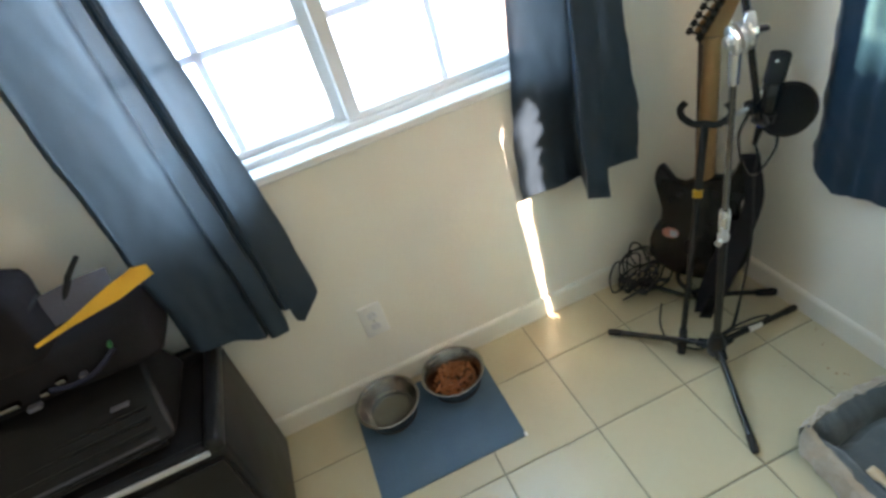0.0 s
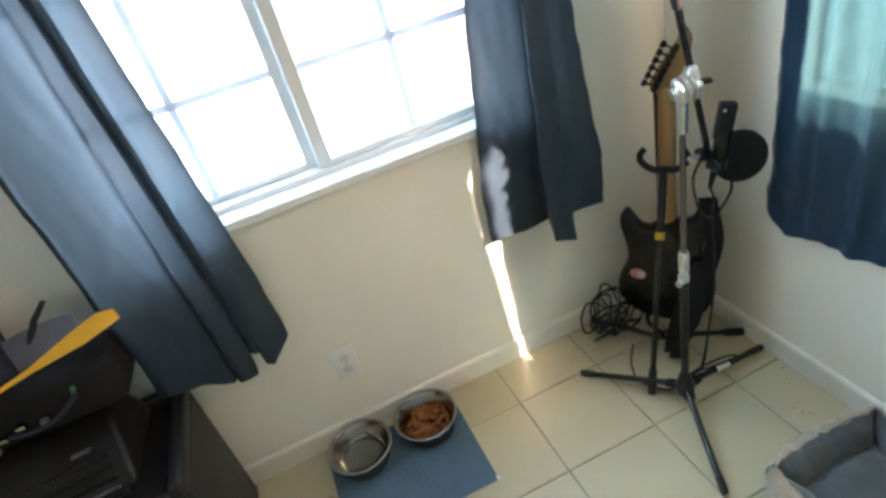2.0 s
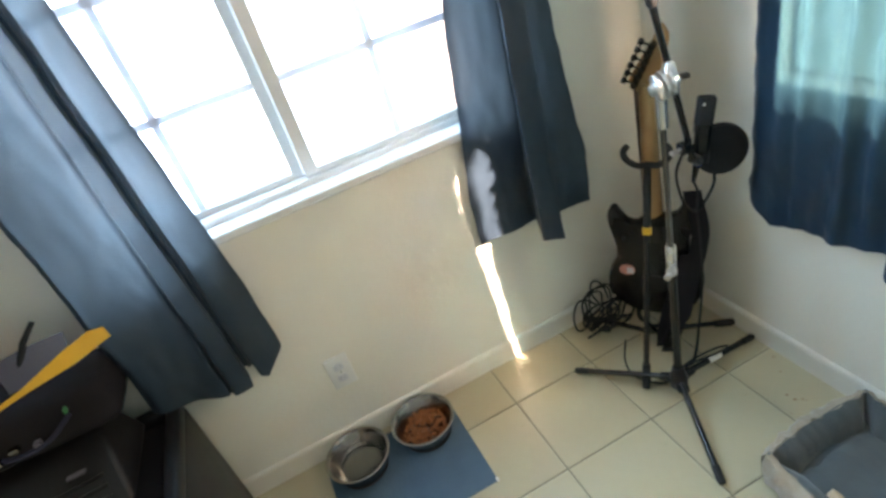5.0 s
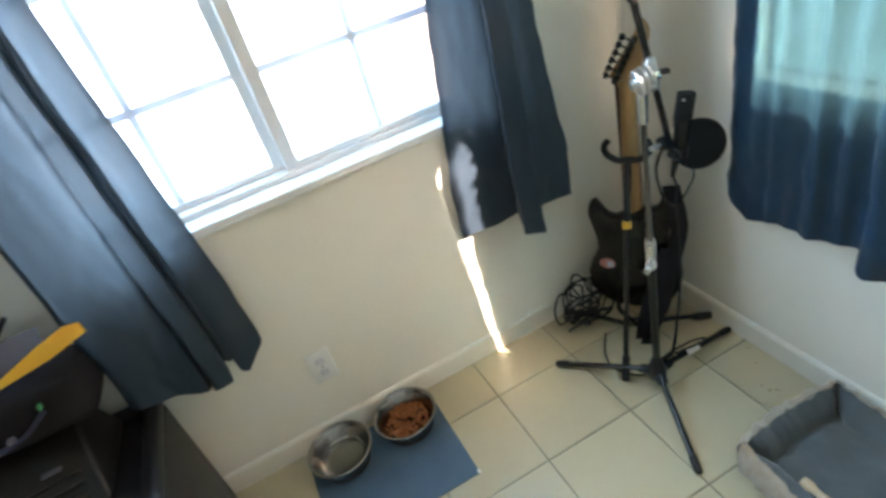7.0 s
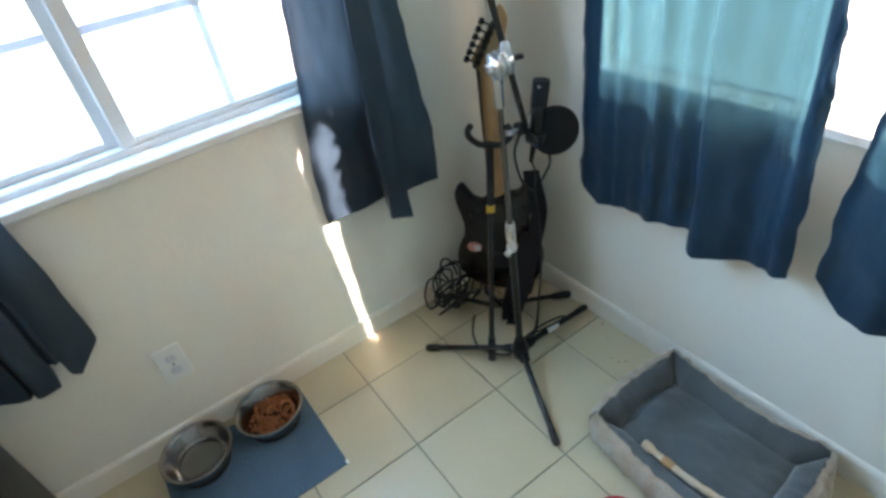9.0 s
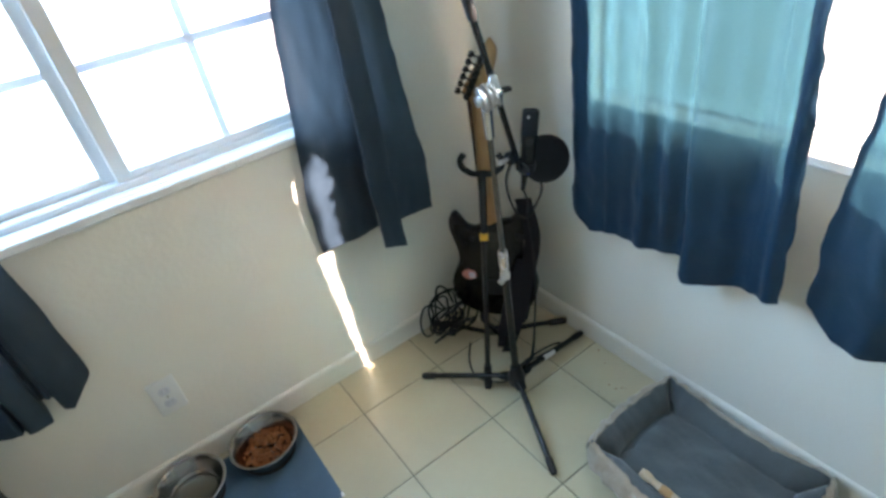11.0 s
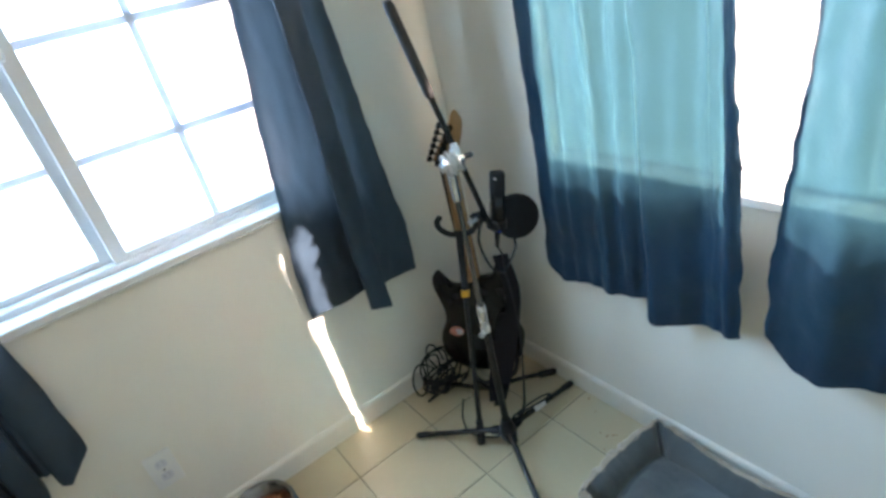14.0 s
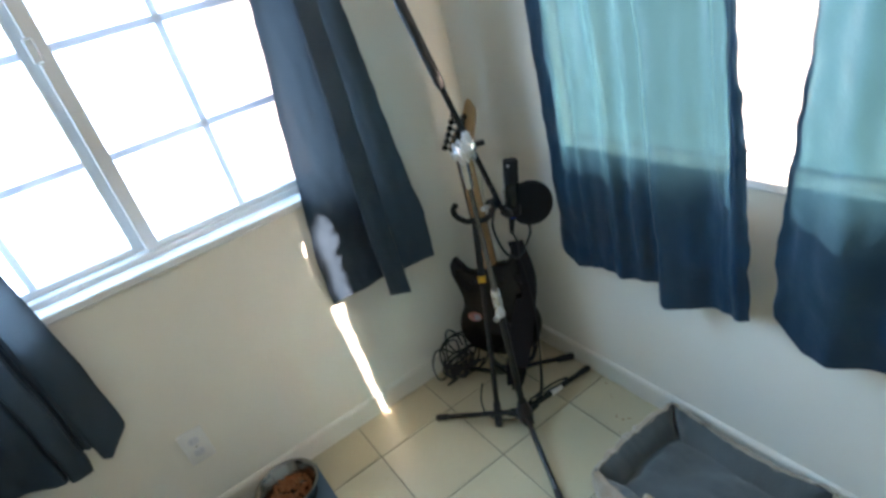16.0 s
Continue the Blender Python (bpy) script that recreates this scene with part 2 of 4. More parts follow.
def slab(outline, frame_m, thick, bevel=0.0):
    """A flat plate with the given outline (u, v), of the given thickness and rounded rims, laid into the world by frame_m."""
    bm = bmesh.new()
    p = [Vector(q) for q in outline]
    n = len(p)
    area = sum(p[k].x * p[(k + 1) % n].y - p[(k + 1) % n].x * p[k].y for k in range(n))
    inward = []
    for k in range(n):
        t = (p[(k + 1) % n] - p[k - 1]).normalized()
        inward.append(Vector((-t.y, t.x)) * (1 if area > 0 else -1))
    steps = [(0, 0), (0, thick)] if not bevel else [(bevel, 0), (bevel * 0.3, bevel * 0.3), (0, bevel), (0, thick - bevel), (bevel * 0.3, thick - bevel * 0.3), (bevel, thick)]
    rings = [[bm.verts.new((*(q + i * d), z)) for q, i in zip(p, inward)] for d, z in steps]
    for a, b in zip(rings, rings[1:]):
        for k in range(n):
            bm.faces.new((a[k], a[(k + 1) % n], b[(k + 1) % n], b[k]))
    for ring in (rings[0], rings[-1]):
        rim = [bm.edges.get((ring[k], ring[(k + 1) % n])) for k in range(n)]
        bmesh.ops.triangle_fill(bm, edges=rim, use_beauty=True)
    bmesh.ops.transform(bm, verts=bm.verts, matrix=frame_m)
    return bm


def axes(o, x, y, z):
    m = Matrix.Identity(4)
    for k, v in enumerate((x, y, z, o)):
        m.col[k][:3] = v
    return m


# ---- room ----
ground = bmesh.new()
bmesh.ops.create_grid(ground, x_segments=2, y_segments=2, size=400)
bmesh.ops.translate(ground, verts=ground.verts, vec=(0, 0, -0.32))
single("ground", (0, 0, -0.32), ground, M_GROUND, "pale sunlit concrete ground outside the house", "ground", kind="structure", smooth=False)

T = 0.15
# eave out of view, added so the sun streak ends low on the wall
eave = bmesh.new()
for lo, hi in (((X0 - 0.65, T, H + 0.02), (XR + 0.5, T + 0.5, H + 0.14)), ((XR + T, Y0 - 0.5, H + 0.02), (XR + 0.5, T, H + 0.14))):
    box(lo, hi, bm=eave)
single("sun_cut_eave", (0, 0, 0), eave, M_GROUND, "unseen pale roof eave, added to cut off the high sun", "eave", kind="structure", smooth=False)


def wall_with_window(name, along, w, m, label, sill=ZS):
    """A wall from along[0] to along[1] on its own x, inner face at y = 0, outer at T, with an opening w."""
    bm = bmesh.new()
    for lo, hi in (((along[0], 0, 0), (w[0], T, H)), ((w[1], 0, 0), (along[1], T, H)), ((w[0], 0, 0), (w[1], T, sill - 0.014)), ((w[0], 0, ZH), (w[1], T, H))):
        box(lo, hi, bm=bm)
    bmesh.ops.transform(bm, verts=bm.verts, matrix=m)
    return single(name, (0, 0, 0), bm, M_WALL, label, "wall", kind="structure", smooth=False)


EAST = Matrix.Translation((XR, 0, 0)) @ Matrix.Rotation(radians(-90), 4, "Z")  # own x runs towards -y, own y outwards
wall_with_window("wall_north", (X0 - T, XR + T), W1, Matrix.Identity(4), "cream painted wall with orange-peel texture and a window")
wall_with_window("wall_east", (0, -Y0), (-W2[1], -W2[0]), EAST, "cream painted wall below a curtained window", ZS2)
single("wall_west", (0, 0, 0), box((X0 - T, Y0, 0), (X0, 0, H)), M_WALL, "plain cream painted wall", "wall", kind="structure", smooth=False)
single("wall_south", (0, 0, 0), box((X0 - T, Y0 - T, 0), (XR + T, Y0, H)), M_WALL, "plain cream painted wall", "wall", kind="structure", smooth=False)
single("ceiling", (0, 0, 0), box((X0 - T, Y0 - T, H), (XR + T, T, H + 0.12)), M_CEIL, "plain white painted ceiling", "ceiling", kind="structure", smooth=False)


def baseboard(name, a, b, out):
    """A board with a rounded top edge along the foot of a wall; out points into the room."""
    a, b, out = Vector(a), Vector(b), Vector(out)
    prof = [(0.0, 0.0), (0.012, 0.0), (0.012, 0.066), (0.010, 0.074), (0.006, 0.079), (0.0, 0.081)]
    bm = bmesh.new()
    r = [[bm.verts.new(p + out * d + Vector((0, 0, z))) for d, z in prof] for p in (a, b)]
    for k in range(len(prof)):
        j = (k + 1) % len(prof)
        bm.faces.new((r[0][k], r[0][j], r[1][j], r[1][k]))
    bm.faces.new(r[0]), bm.faces.new(r[1][::-1])
    single(name, a, bm, M_TRIM, "cream painted baseboard along the wall foot", "baseboard", kind="structure", smooth=False)


baseboard("baseboard", (X0, 0, 0), (XR, 0, 0), (0, -1, 0))
baseboard("baseboard", (XR, -0.012, 0), (XR, Y0, 0), (-1, 0, 0))


# ---- windows ----
def window(name, w, m, label, sill=ZS):
    """A white sliding window with two sashes and bars between the panes; own x along the wall, own y outwards."""
    a, b = w
    low, rail = (0.028, 0.02) if name == "window_1" else (0.012, 0.009)
    mid = (a + b) / 2
    base = m @ Vector((mid, 0.03, sill))
    win = thing(name, base, label, "window", kind="structure")

    def put(nm, parts_, mat, parent, lab="", bevel=0.003):
        bm = bmesh.new()
        for lo, hi in parts_:
            box(lo, hi, bevel, bm=bm, segments=1)
        bmesh.ops.transform(bm, verts=bm.verts, matrix=m)
        return part(nm, bm, mat, parent, lab, smooth=False)

    put("window_sill", [((a - 0.012, -0.026, sill - 0.017), (b + 0.012, 0.0, sill + 0.01)), ((a, 0.0, sill - 0.014), (b, 0.05, sill + 0.01))], M_SILL, win, "white stone window sill", 0.004)
    put("window_frame", [((a, 0.05, sill - 0.014), (b, 0.12, sill + low)), ((a, 0.05, ZH - 0.03), (b, 0.12, ZH)), ((a, 0.05, sill + low), (a + 0.03, 0.12, ZH - 0.03)), ((b - 0.03, 0.05, sill + low), (b, 0.12, ZH - 0.03))], M_VINYL, win)
    for lo, hi, y in ((a + 0.03, mid + 0.004, 0.088), (mid - 0.004, b - 0.03, 0.058)):
        f = 0.04
        z0, z1 = sill + low, ZH - 0.03
        sash = put("sash", [((lo, y, z0), (lo + f, y + 0.026, z1)), ((hi - f, y, z0), (hi, y + 0.026, z1)), ((lo + f, y, z0), (hi - f, y + 0.026, z0 + rail)), ((lo + f, y, z1 - 0.022), (hi - f, y + 0.026, z1))], M_VINYL, win)
        ymid = y + 0.013
        put("pane", [((lo + f, ymid - 0.002, z0 + rail), (hi - f, ymid + 0.002, z1 - 0.022))], M_GLASS, sash, bevel=0).visible_shadow = False
        if name == "window_2":
            continue
        c = (lo + hi) / 2
        put("glazing_bar", [((c - 0.011, ymid - 0.009, z0 + rail), (c + 0.011, ymid - 0.003, z1 - 0.022))], M_BAR, sash, bevel=0.002)
        for z in (1.203, 1.487, 1.765):
            put("glazing_bar", [((lo + f, ymid - 0.0095, z - 0.011), (hi - f, ymid - 0.0035, z + 0.011))], M_BAR, sash, bevel=0.002)
    if name == "window_1":
        put("latch", [((mid - 0.012, 0.044, 1.46), (mid + 0.012, 0.058, 1.52))], M_VINYL, win, "small white sash latch", 0.004)


window("window_1", W1, Matrix.Identity(4), "white sliding window with grid bars and pale stone sill")
window("window_2", (-W2[1], -W2[0]), EAST, "white sliding window behind teal blue curtains", ZS2)


# ---- curtains ----
def curtain(controls, to_world, label, top=2.18, seed=0, hems=(16, 3), pleat=1.0, pucker=1.0, doubled=None, mat=M_CURT):
    """A hanging cloth. controls: (along, off the wall) at the rod, the same at the hem, and the hem's height."""
    line = smooth_line([(*c[:2], 0) for c in controls], 10), smooth_line([(*c[2:4], 0) for c in controls], 10), [Vector((v, 0, 0)) for v in np.interp(np.linspace(0, len(controls) - 1, 10 * (len(controls) - 1) + 1), range(len(controls)), [c[4] for c in controls])]
    rows = 96
    bm = bmesh.new()
    grid = []
    noise.seed_set(seed + 1)
    n = len(line[0])
    for i in range(n):
        col = []
        a, b, zb = line[0][i], line[1][i], line[2][i].x
        for j in range(rows + 1):
            t = j / rows
            z = top + (zb - top) * t
            e = min(1.0, t * 1.12)
            s, d = a.x + (b.x - a.x) * e, a.y + (b.y - a.y) * e
            wob = noise.noise((s * 9, z * 6, seed)) * 0.010 + noise.noise((s * 30, z * 17, seed + 5)) * 0.005
            d += wob * (0.35 + 0.65 * t) + pleat * (0.5 + noise.noise((s * 11, z * 0.5, seed + 3))) * (0.0045 * math.sin(s * 97 + seed + 3 * noise.noise((s * 6, z * 0.8, seed))) + 0.004 * math.sin(s * 43 + seed * 3))
            s += noise.noise((s * 7, z * 8, seed + 9)) * 0.006 * t
            edge = max(0.0, 1 - min(i, n - 1 - i) / 9) * (1 + 2.4 * min(1, max(0, (z - 1.33) / 0.1)) * (pucker == 1))  # puckered side hems
            s += pucker * edge * 0.006 * noise.noise((z * 24, seed * 3.1, i * 0.03))
            d += pucker * edge * 0.007 * noise.noise((z * 31, seed * 1.7, i * 0.12))
            col.append(bm.verts.new(to_world(s, max(d, 0.016), z)))
        grid.append(col)
    for i in range(n - 1):
        for j in range(rows):
            bm.faces.new((grid[i][j], grid[i + 1][j], grid[i + 1][j + 1], grid[i][j + 1]))
    pts = [[v.co.copy() for v in col] for col in grid]
    ob = single("curtain", pts[0][0], bm, mat, label, "curtain", group="blue window curtains")

    def hem(cols, js, off, name="hem", mat=M_HEM if mat is M_CURT else M_HEM_HAZED, label="doubled stitched hem"):
        h = bmesh.new()
        vs = [[h.verts.new(pts[i][j] + off) for j in js] for i in cols]
        for p, q in zip(vs, vs[1:]):
            for k in range(len(js) - 1):
                h.faces.new((p[k], q[k], q[k + 1], p[k + 1]))
        part(name, h, mat, ob, label)

    back = (Vector(to_world(0, 0, 0)) - Vector(to_world(0, 1, 0))) * 0.0025
    hem(range(0, hems[0]), range(rows + 1), back)
    hem(range(n - hems[1], n), range(rows + 1), back)
    hem(range(hems[0] - 1, n - hems[1] + 1), range(rows - 4, rows + 1), back)
    if doubled:
        hem(range(*doubled), range(rows + 1), back * 2.5, "folded_layer", mat, "second layer of cloth folded behind")
    return ob


north = lambda s, d, z: (s, -d, z)
east = lambda s, d, z: (XR - d, s, z)
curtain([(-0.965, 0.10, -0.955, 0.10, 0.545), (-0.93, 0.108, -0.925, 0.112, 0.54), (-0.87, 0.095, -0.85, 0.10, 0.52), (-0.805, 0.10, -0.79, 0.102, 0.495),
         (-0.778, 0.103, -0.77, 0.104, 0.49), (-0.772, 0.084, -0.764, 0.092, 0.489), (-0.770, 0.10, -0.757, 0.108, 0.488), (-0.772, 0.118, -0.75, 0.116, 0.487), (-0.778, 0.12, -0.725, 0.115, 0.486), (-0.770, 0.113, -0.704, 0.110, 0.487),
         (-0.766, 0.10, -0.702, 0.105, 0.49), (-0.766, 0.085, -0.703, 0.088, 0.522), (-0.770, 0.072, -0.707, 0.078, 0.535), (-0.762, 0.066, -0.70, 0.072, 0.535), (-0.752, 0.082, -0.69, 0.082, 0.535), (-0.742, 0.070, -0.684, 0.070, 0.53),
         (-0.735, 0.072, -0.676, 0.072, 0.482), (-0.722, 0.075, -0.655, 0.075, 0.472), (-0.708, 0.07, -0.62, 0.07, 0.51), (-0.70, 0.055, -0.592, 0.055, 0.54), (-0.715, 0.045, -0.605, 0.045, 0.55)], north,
        "blue satin curtain drawn aside, lit through from the window, glare haze in its colour", seed=1, hems=(7, 2), pleat=0.2, pucker=0.4, doubled=(94, 152), mat=M_CURT_HAZED)
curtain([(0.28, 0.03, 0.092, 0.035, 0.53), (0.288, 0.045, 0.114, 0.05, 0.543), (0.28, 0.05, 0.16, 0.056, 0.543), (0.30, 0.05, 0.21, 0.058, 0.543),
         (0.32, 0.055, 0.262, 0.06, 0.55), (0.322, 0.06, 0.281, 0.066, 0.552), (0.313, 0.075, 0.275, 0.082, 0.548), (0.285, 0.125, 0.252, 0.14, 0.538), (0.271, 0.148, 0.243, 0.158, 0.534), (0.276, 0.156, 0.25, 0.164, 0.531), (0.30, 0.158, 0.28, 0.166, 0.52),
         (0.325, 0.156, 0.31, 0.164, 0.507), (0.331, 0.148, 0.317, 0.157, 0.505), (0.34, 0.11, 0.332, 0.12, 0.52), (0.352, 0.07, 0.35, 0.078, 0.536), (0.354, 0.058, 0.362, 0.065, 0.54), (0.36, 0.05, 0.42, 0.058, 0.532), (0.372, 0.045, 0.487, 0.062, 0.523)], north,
        "dark blue satin curtain drawn aside with one deep pleat, glare haze in its colour", seed=2, hems=(5, 3), pleat=0.3, pucker=0.4, mat=M_CURT_HAZED)
curtain([(-0.437, 0.02, -0.428, 0.022, 0.60), (-0.485, 0.05, -0.475, 0.056, 0.552), (-0.55, 0.07, -0.525, 0.0635, 0.508), (-0.60, 0.062, -0.60, 0.064, 0.527),
         (-0.645, 0.055, -0.66, 0.06, 0.534), (-0.672, 0.085, -0.695, 0.072, 0.538), (-0.688, 0.092, -0.715, 0.074, 0.54), (-0.705, 0.066, -0.735, 0.064, 0.542), (-0.74, 0.054, -0.775, 0.06, 0.547), (-0.77, 0.0625, -0.825, 0.0635, 0.553), (-0.79, 0.078, -0.836, 0.082, 0.516), (-0.815, 0.085, -0.86, 0.09, 0.506),
         (-0.86, 0.066, -0.905, 0.07, 0.512), (-0.91, 0.048, -0.955, 0.05, 0.525), (-0.945, 0.052, -0.988, 0.053, 0.535), (-0.955, 0.062, -1.01, 0.066, 0.54), (-0.985, 0.072, -1.045, 0.076, 0.55), (-1.012, 0.078, -1.075, 0.082, 0.557)], east,
        "teal blue satin curtain drawn over the bright window", seed=3, hems=(20, 13), pleat=1.2)
curtain([(-1.24, 0.06, -1.125, 0.06, 0.585), (-1.24, 0.065, -1.155, 0.067, 0.55), (-1.255, 0.0675, -1.19, 0.0705, 0.523), (-1.28, 0.08, -1.25, 0.088, 0.525),
         (-1.33, 0.0625, -1.32, 0.0635, 0.545), (-1.4, 0.06, -1.39, 0.06, 0.545), (-1.44, 0.08, -1.44, 0.088, 0.53), (-1.5, 0.08, -1.5, 0.088, 0.53),
         (-1.54, 0.06, -1.55, 0.06, 0.55), (-1.62, 0.065, -1.63, 0.0705, 0.53), (-1.68, 0.08, -1.7, 0.088, 0.53), (-1.75, 0.06, -1.77, 0.06, 0.55), (-1.83, 0.08, -1.84, 0.088, 0.53), (-1.92, 0.06, -1.92, 0.065, 0.54), (-2.0, 0.03, -2.0, 0.03, 0.56)], east,
        "teal blue satin curtain beside a bright gap", seed=4, hems=(6, 3), pleat=1.5, pucker=0.9)


def rod(a, b, wall):
    a, b, wall = Vector(a), Vector(b), Vector(wall)
    ob = thing("curtain_rod", (a + b) / 2, "thin black metal curtain rod above the window", "curtain rod", group="curtain rods")
    part("bar", tube([a, b], 0.008), M_BLACK, ob)
    for p in (a, b):
        part("bracket", tube([p, p + wall], 0.006, 8), M_BLACK, ob)


rod((-1.05, -0.075, 2.185), (0.55, -0.075, 2.185), (0, 0.08, 0))
rod((XR - 0.075, -0.42, 2.185), (XR - 0.075, -2.03, 2.185), (0.08, 0, 0))

# ---- wall socket ----
socket = thing("wall_outlet", (-0.4785, 0, 0.31), "white double wall outlet plate low on the wall", "outlet")
part("plate", box((-0.517, -0.010, 0.248), (-0.440, 0, 0.374), 0.004), M_WHITE, socket)
for z in (0.288, 0.334):
    face = part("receptacle", slab([(0.0165 * math.copysign(abs(math.cos(a)) ** 0.6, math.cos(a)), 0.0145 * math.copysign(abs(math.sin(a)) ** 0.8, math.sin(a))) for a in (2 * math.pi * k / 24 for k in range(24))],
                                    axes((-0.4785, -0.010, z), (1, 0, 0), (0, 0, 1), (0, -1, 0)), 0.0025, 0.0006), M_PALE, socket, "pale grey receptacle face")
    for x in (-0.0065, 0.0065):
        part("slot", box((-0.4785 + x - 0.001, -0.0132, z - 0.001), (-0.4785 + x + 0.001, -0.0126, z + 0.008)), M_SLOT, face, "grey slot", smooth=False)
part("screw", lathe([(0, 0.0018), (0.003, 0.0012), (0.0032, 0)], (-0.4785, -0.0099, 0.311), 10, (0, -1, 0)), M_STEEL, socket)

# ---- feeding place ----
mat_b = box((-0.66, -0.425, 0.0), (-0.192, -0.045, 0.004), 0.0015)
mat_ob = single("feeding_mat", (-0.43, -0.235, 0), mat_b, M_MAT, "blue ribbed feeding mat under two pet bowls", "mat", smooth=False)
part("care_tag", box((-0.197, -0.427, 0.0035), (-0.189, -0.413, 0.005), 0.0005), M_WHITE, mat_ob, "small white corner tag", smooth=False)


def bowl(x, y, label):
    ob = thing("pet_bowl", (x, y, 0.004), label, "bowl", group="pet bowls")
    prof = [(0, 0.010), (0.062, 0.010), (0.070, 0.013), (0.080, 0.03), (0.092, 0.055), (0.098, 0.066), (0.1015, 0.0695), (0.105, 0.0705), (0.1085, 0.069), (0.108, 0.0655), (0.104, 0.063), (0.098, 0.052), (0.089, 0.03), (0.083, 0.012), (0.081, 0.005), (0.07, 0.004), (0, 0.004)]
    part("shell", lathe(prof, (x, y, 0.004), 64), M_STEEL, ob)
    part("base_ring", lathe([(0.074, 0.0), (0.0825, 0.0), (0.084, 0.008), (0.0825, 0.010), (0.0815, 0.005), (0.074, 0.004)], (x, y, 0.004), 48), M_RUBBER, ob, "black rubber foot ring")
    return ob


bowl(-0.543, -0.128, "round stainless steel pet bowl holding shallow water")
bowl(-0.308, -0.128, "round stainless steel pet bowl holding kibble")
single("water", (-0.543, -0.128, 0.02), lathe([(0, 0.021), (0.0743, 0.021), (0.0705, 0.0145), (0.062, 0.0105), (0, 0.0105)], (-0.543, -0.128, 0.004), 48), M_WATER, "shallow clear water in the steel bowl", "water", kind="stuff")
food = bmesh.new()
rng = random.Random(4)
for k in range(210):
    r, a = 0.080 * math.sqrt(rng.random()), rng.uniform(0, 2 * math.pi)
    z = 0.026 + 0.018 * (1 - (r / 0.085) ** 2) * rng.random() + 0.006 * rng.random()
    c = Vector((-0.308 + r * math.cos(a) * 0.93, -0.128 + r * math.sin(a) * 0.93, z))
    ico = bmesh.ops.create_icosphere(food, subdivisions=1, radius=rng.uniform(0.006, 0.0095))["verts"]
    q = Euler((rng.random() * 6, rng.random() * 6, rng.random() * 6)).to_matrix()
    for v in ico:
        v.co = c + q @ Vector((v.co.x, v.co.y * rng.uniform(0.75, 1.1), v.co.z * 0.62))
single("kibble", (-0.308, -0.128, 0.02), food, M_KIBBLE, "orange-brown kibble heaped in the steel bowl", "pet food", kind="stuff")

# ---- microphone stand ----
PX, PY = 0.437, -0.484
stand = thing("microphone_stand", (PX, PY, 0), "black tripod microphone stand with a boom arm", "microphone stand")
part("lower_tube", tube([(PX, PY, 0.085), (PX, PY, 0.50)], 0.0115, 16), M_BLACK, stand)
part("clutch", lathe([(0, 0), (0.013, 0), (0.0145, 0.006), (0.0145, 0.018), (0.0125, 0.022), (0.012, 0.03), (0.0135, 0.034), (0.0135, 0.085), (0.0115, 0.095), (0, 0.095)], (PX, PY, 0.478), 20), M_CHROME, stand, "chrome height clutch")
part("clutch_knob", tube([(PX, PY, 0.484), (PX - 0.028, PY - 0.012, 0.484)], [0.006, 0.009], 10), M_CHROME, stand)
part("upper_tube", tube([(PX, PY, 0.55), (PX, PY, 0.985)], 0.0072, 14), M_GUN, stand, "thin dark polished upper tube")
part("hub", lathe([(0, 0), (0.02, 0), (0.027, 0.01), (0.028, 0.04), (0.022, 0.06), (0.016, 0.085), (0, 0.085)], (PX, PY, 0.035), 20), M_PLASTIC, stand)
for fx, fy in ((0.237, -0.214), (0.775, -0.45), (0.304, -0.781)):
    foot = Vector((fx, fy, 0.011))
    a = Vector((PX, PY, 0.075))
    leg = part("leg", tube([a + (foot - a) * 0.06, foot + (a - foot) * 0.02], 0.0095, 12), M_BLACK, stand)
    part("foot_cap", tube([foot + (a - foot) * 0.14, foot + (a - foot) * 0.02, foot], [0.0112, 0.0112, 0.009], 12), M_RUBBER, leg, "black rubber foot cap")
    side = (foot - a).cross(Vector((0, 0, 1))).normalized()
    br = bmesh.new()
    for s in (-1, 1):
        tube([a + side * 0.016 * s + Vector((0, 0, -0.005)), a + (foot - a) * 0.16 + side * 0.012 * s], 0.005, 8, bm=br)
    part("brace", br, M_BLACK, leg)
lab_a = Vector((0.775, -0.45, 0.011)) + (Vector((PX, PY, 0.075)) - Vector((0.775, -0.45, 0.011))) * 0.62
d = (Vector((0.775, -0.45, 0.011)) - Vector((PX, PY, 0.075))).normalized()
part("label_strip", tube([lab_a, lab_a + d * 0.055], 0.0102, 12), M_WHITE, stand, "pale printed label wrapped round a leg")
B0, B1 = Vector((0.546, -0.457, 0.765)), Vector((0.350, -0.520, 1.40))
bd = (B1 - B0).normalized()
bl = (B1 - B0).length
boom = part("boom_arm", tube([B0, B1], 0.0078, 14), M_BLACK, stand, "slim black boom arm")
part("grip", tube([B0 + bd * bl * 0.655, B0 + bd * bl * 0.665, B0 + bd * (bl - 0.012), B1 + bd * 0.004], [0.0085, 0.0118, 0.0118, 0.009], 16), M_RUBBER, boom, "thick black rubber grip")
J = Vector((PX, PY, 1.0))
nearb = B0 + bd * (J - B0).dot(bd)
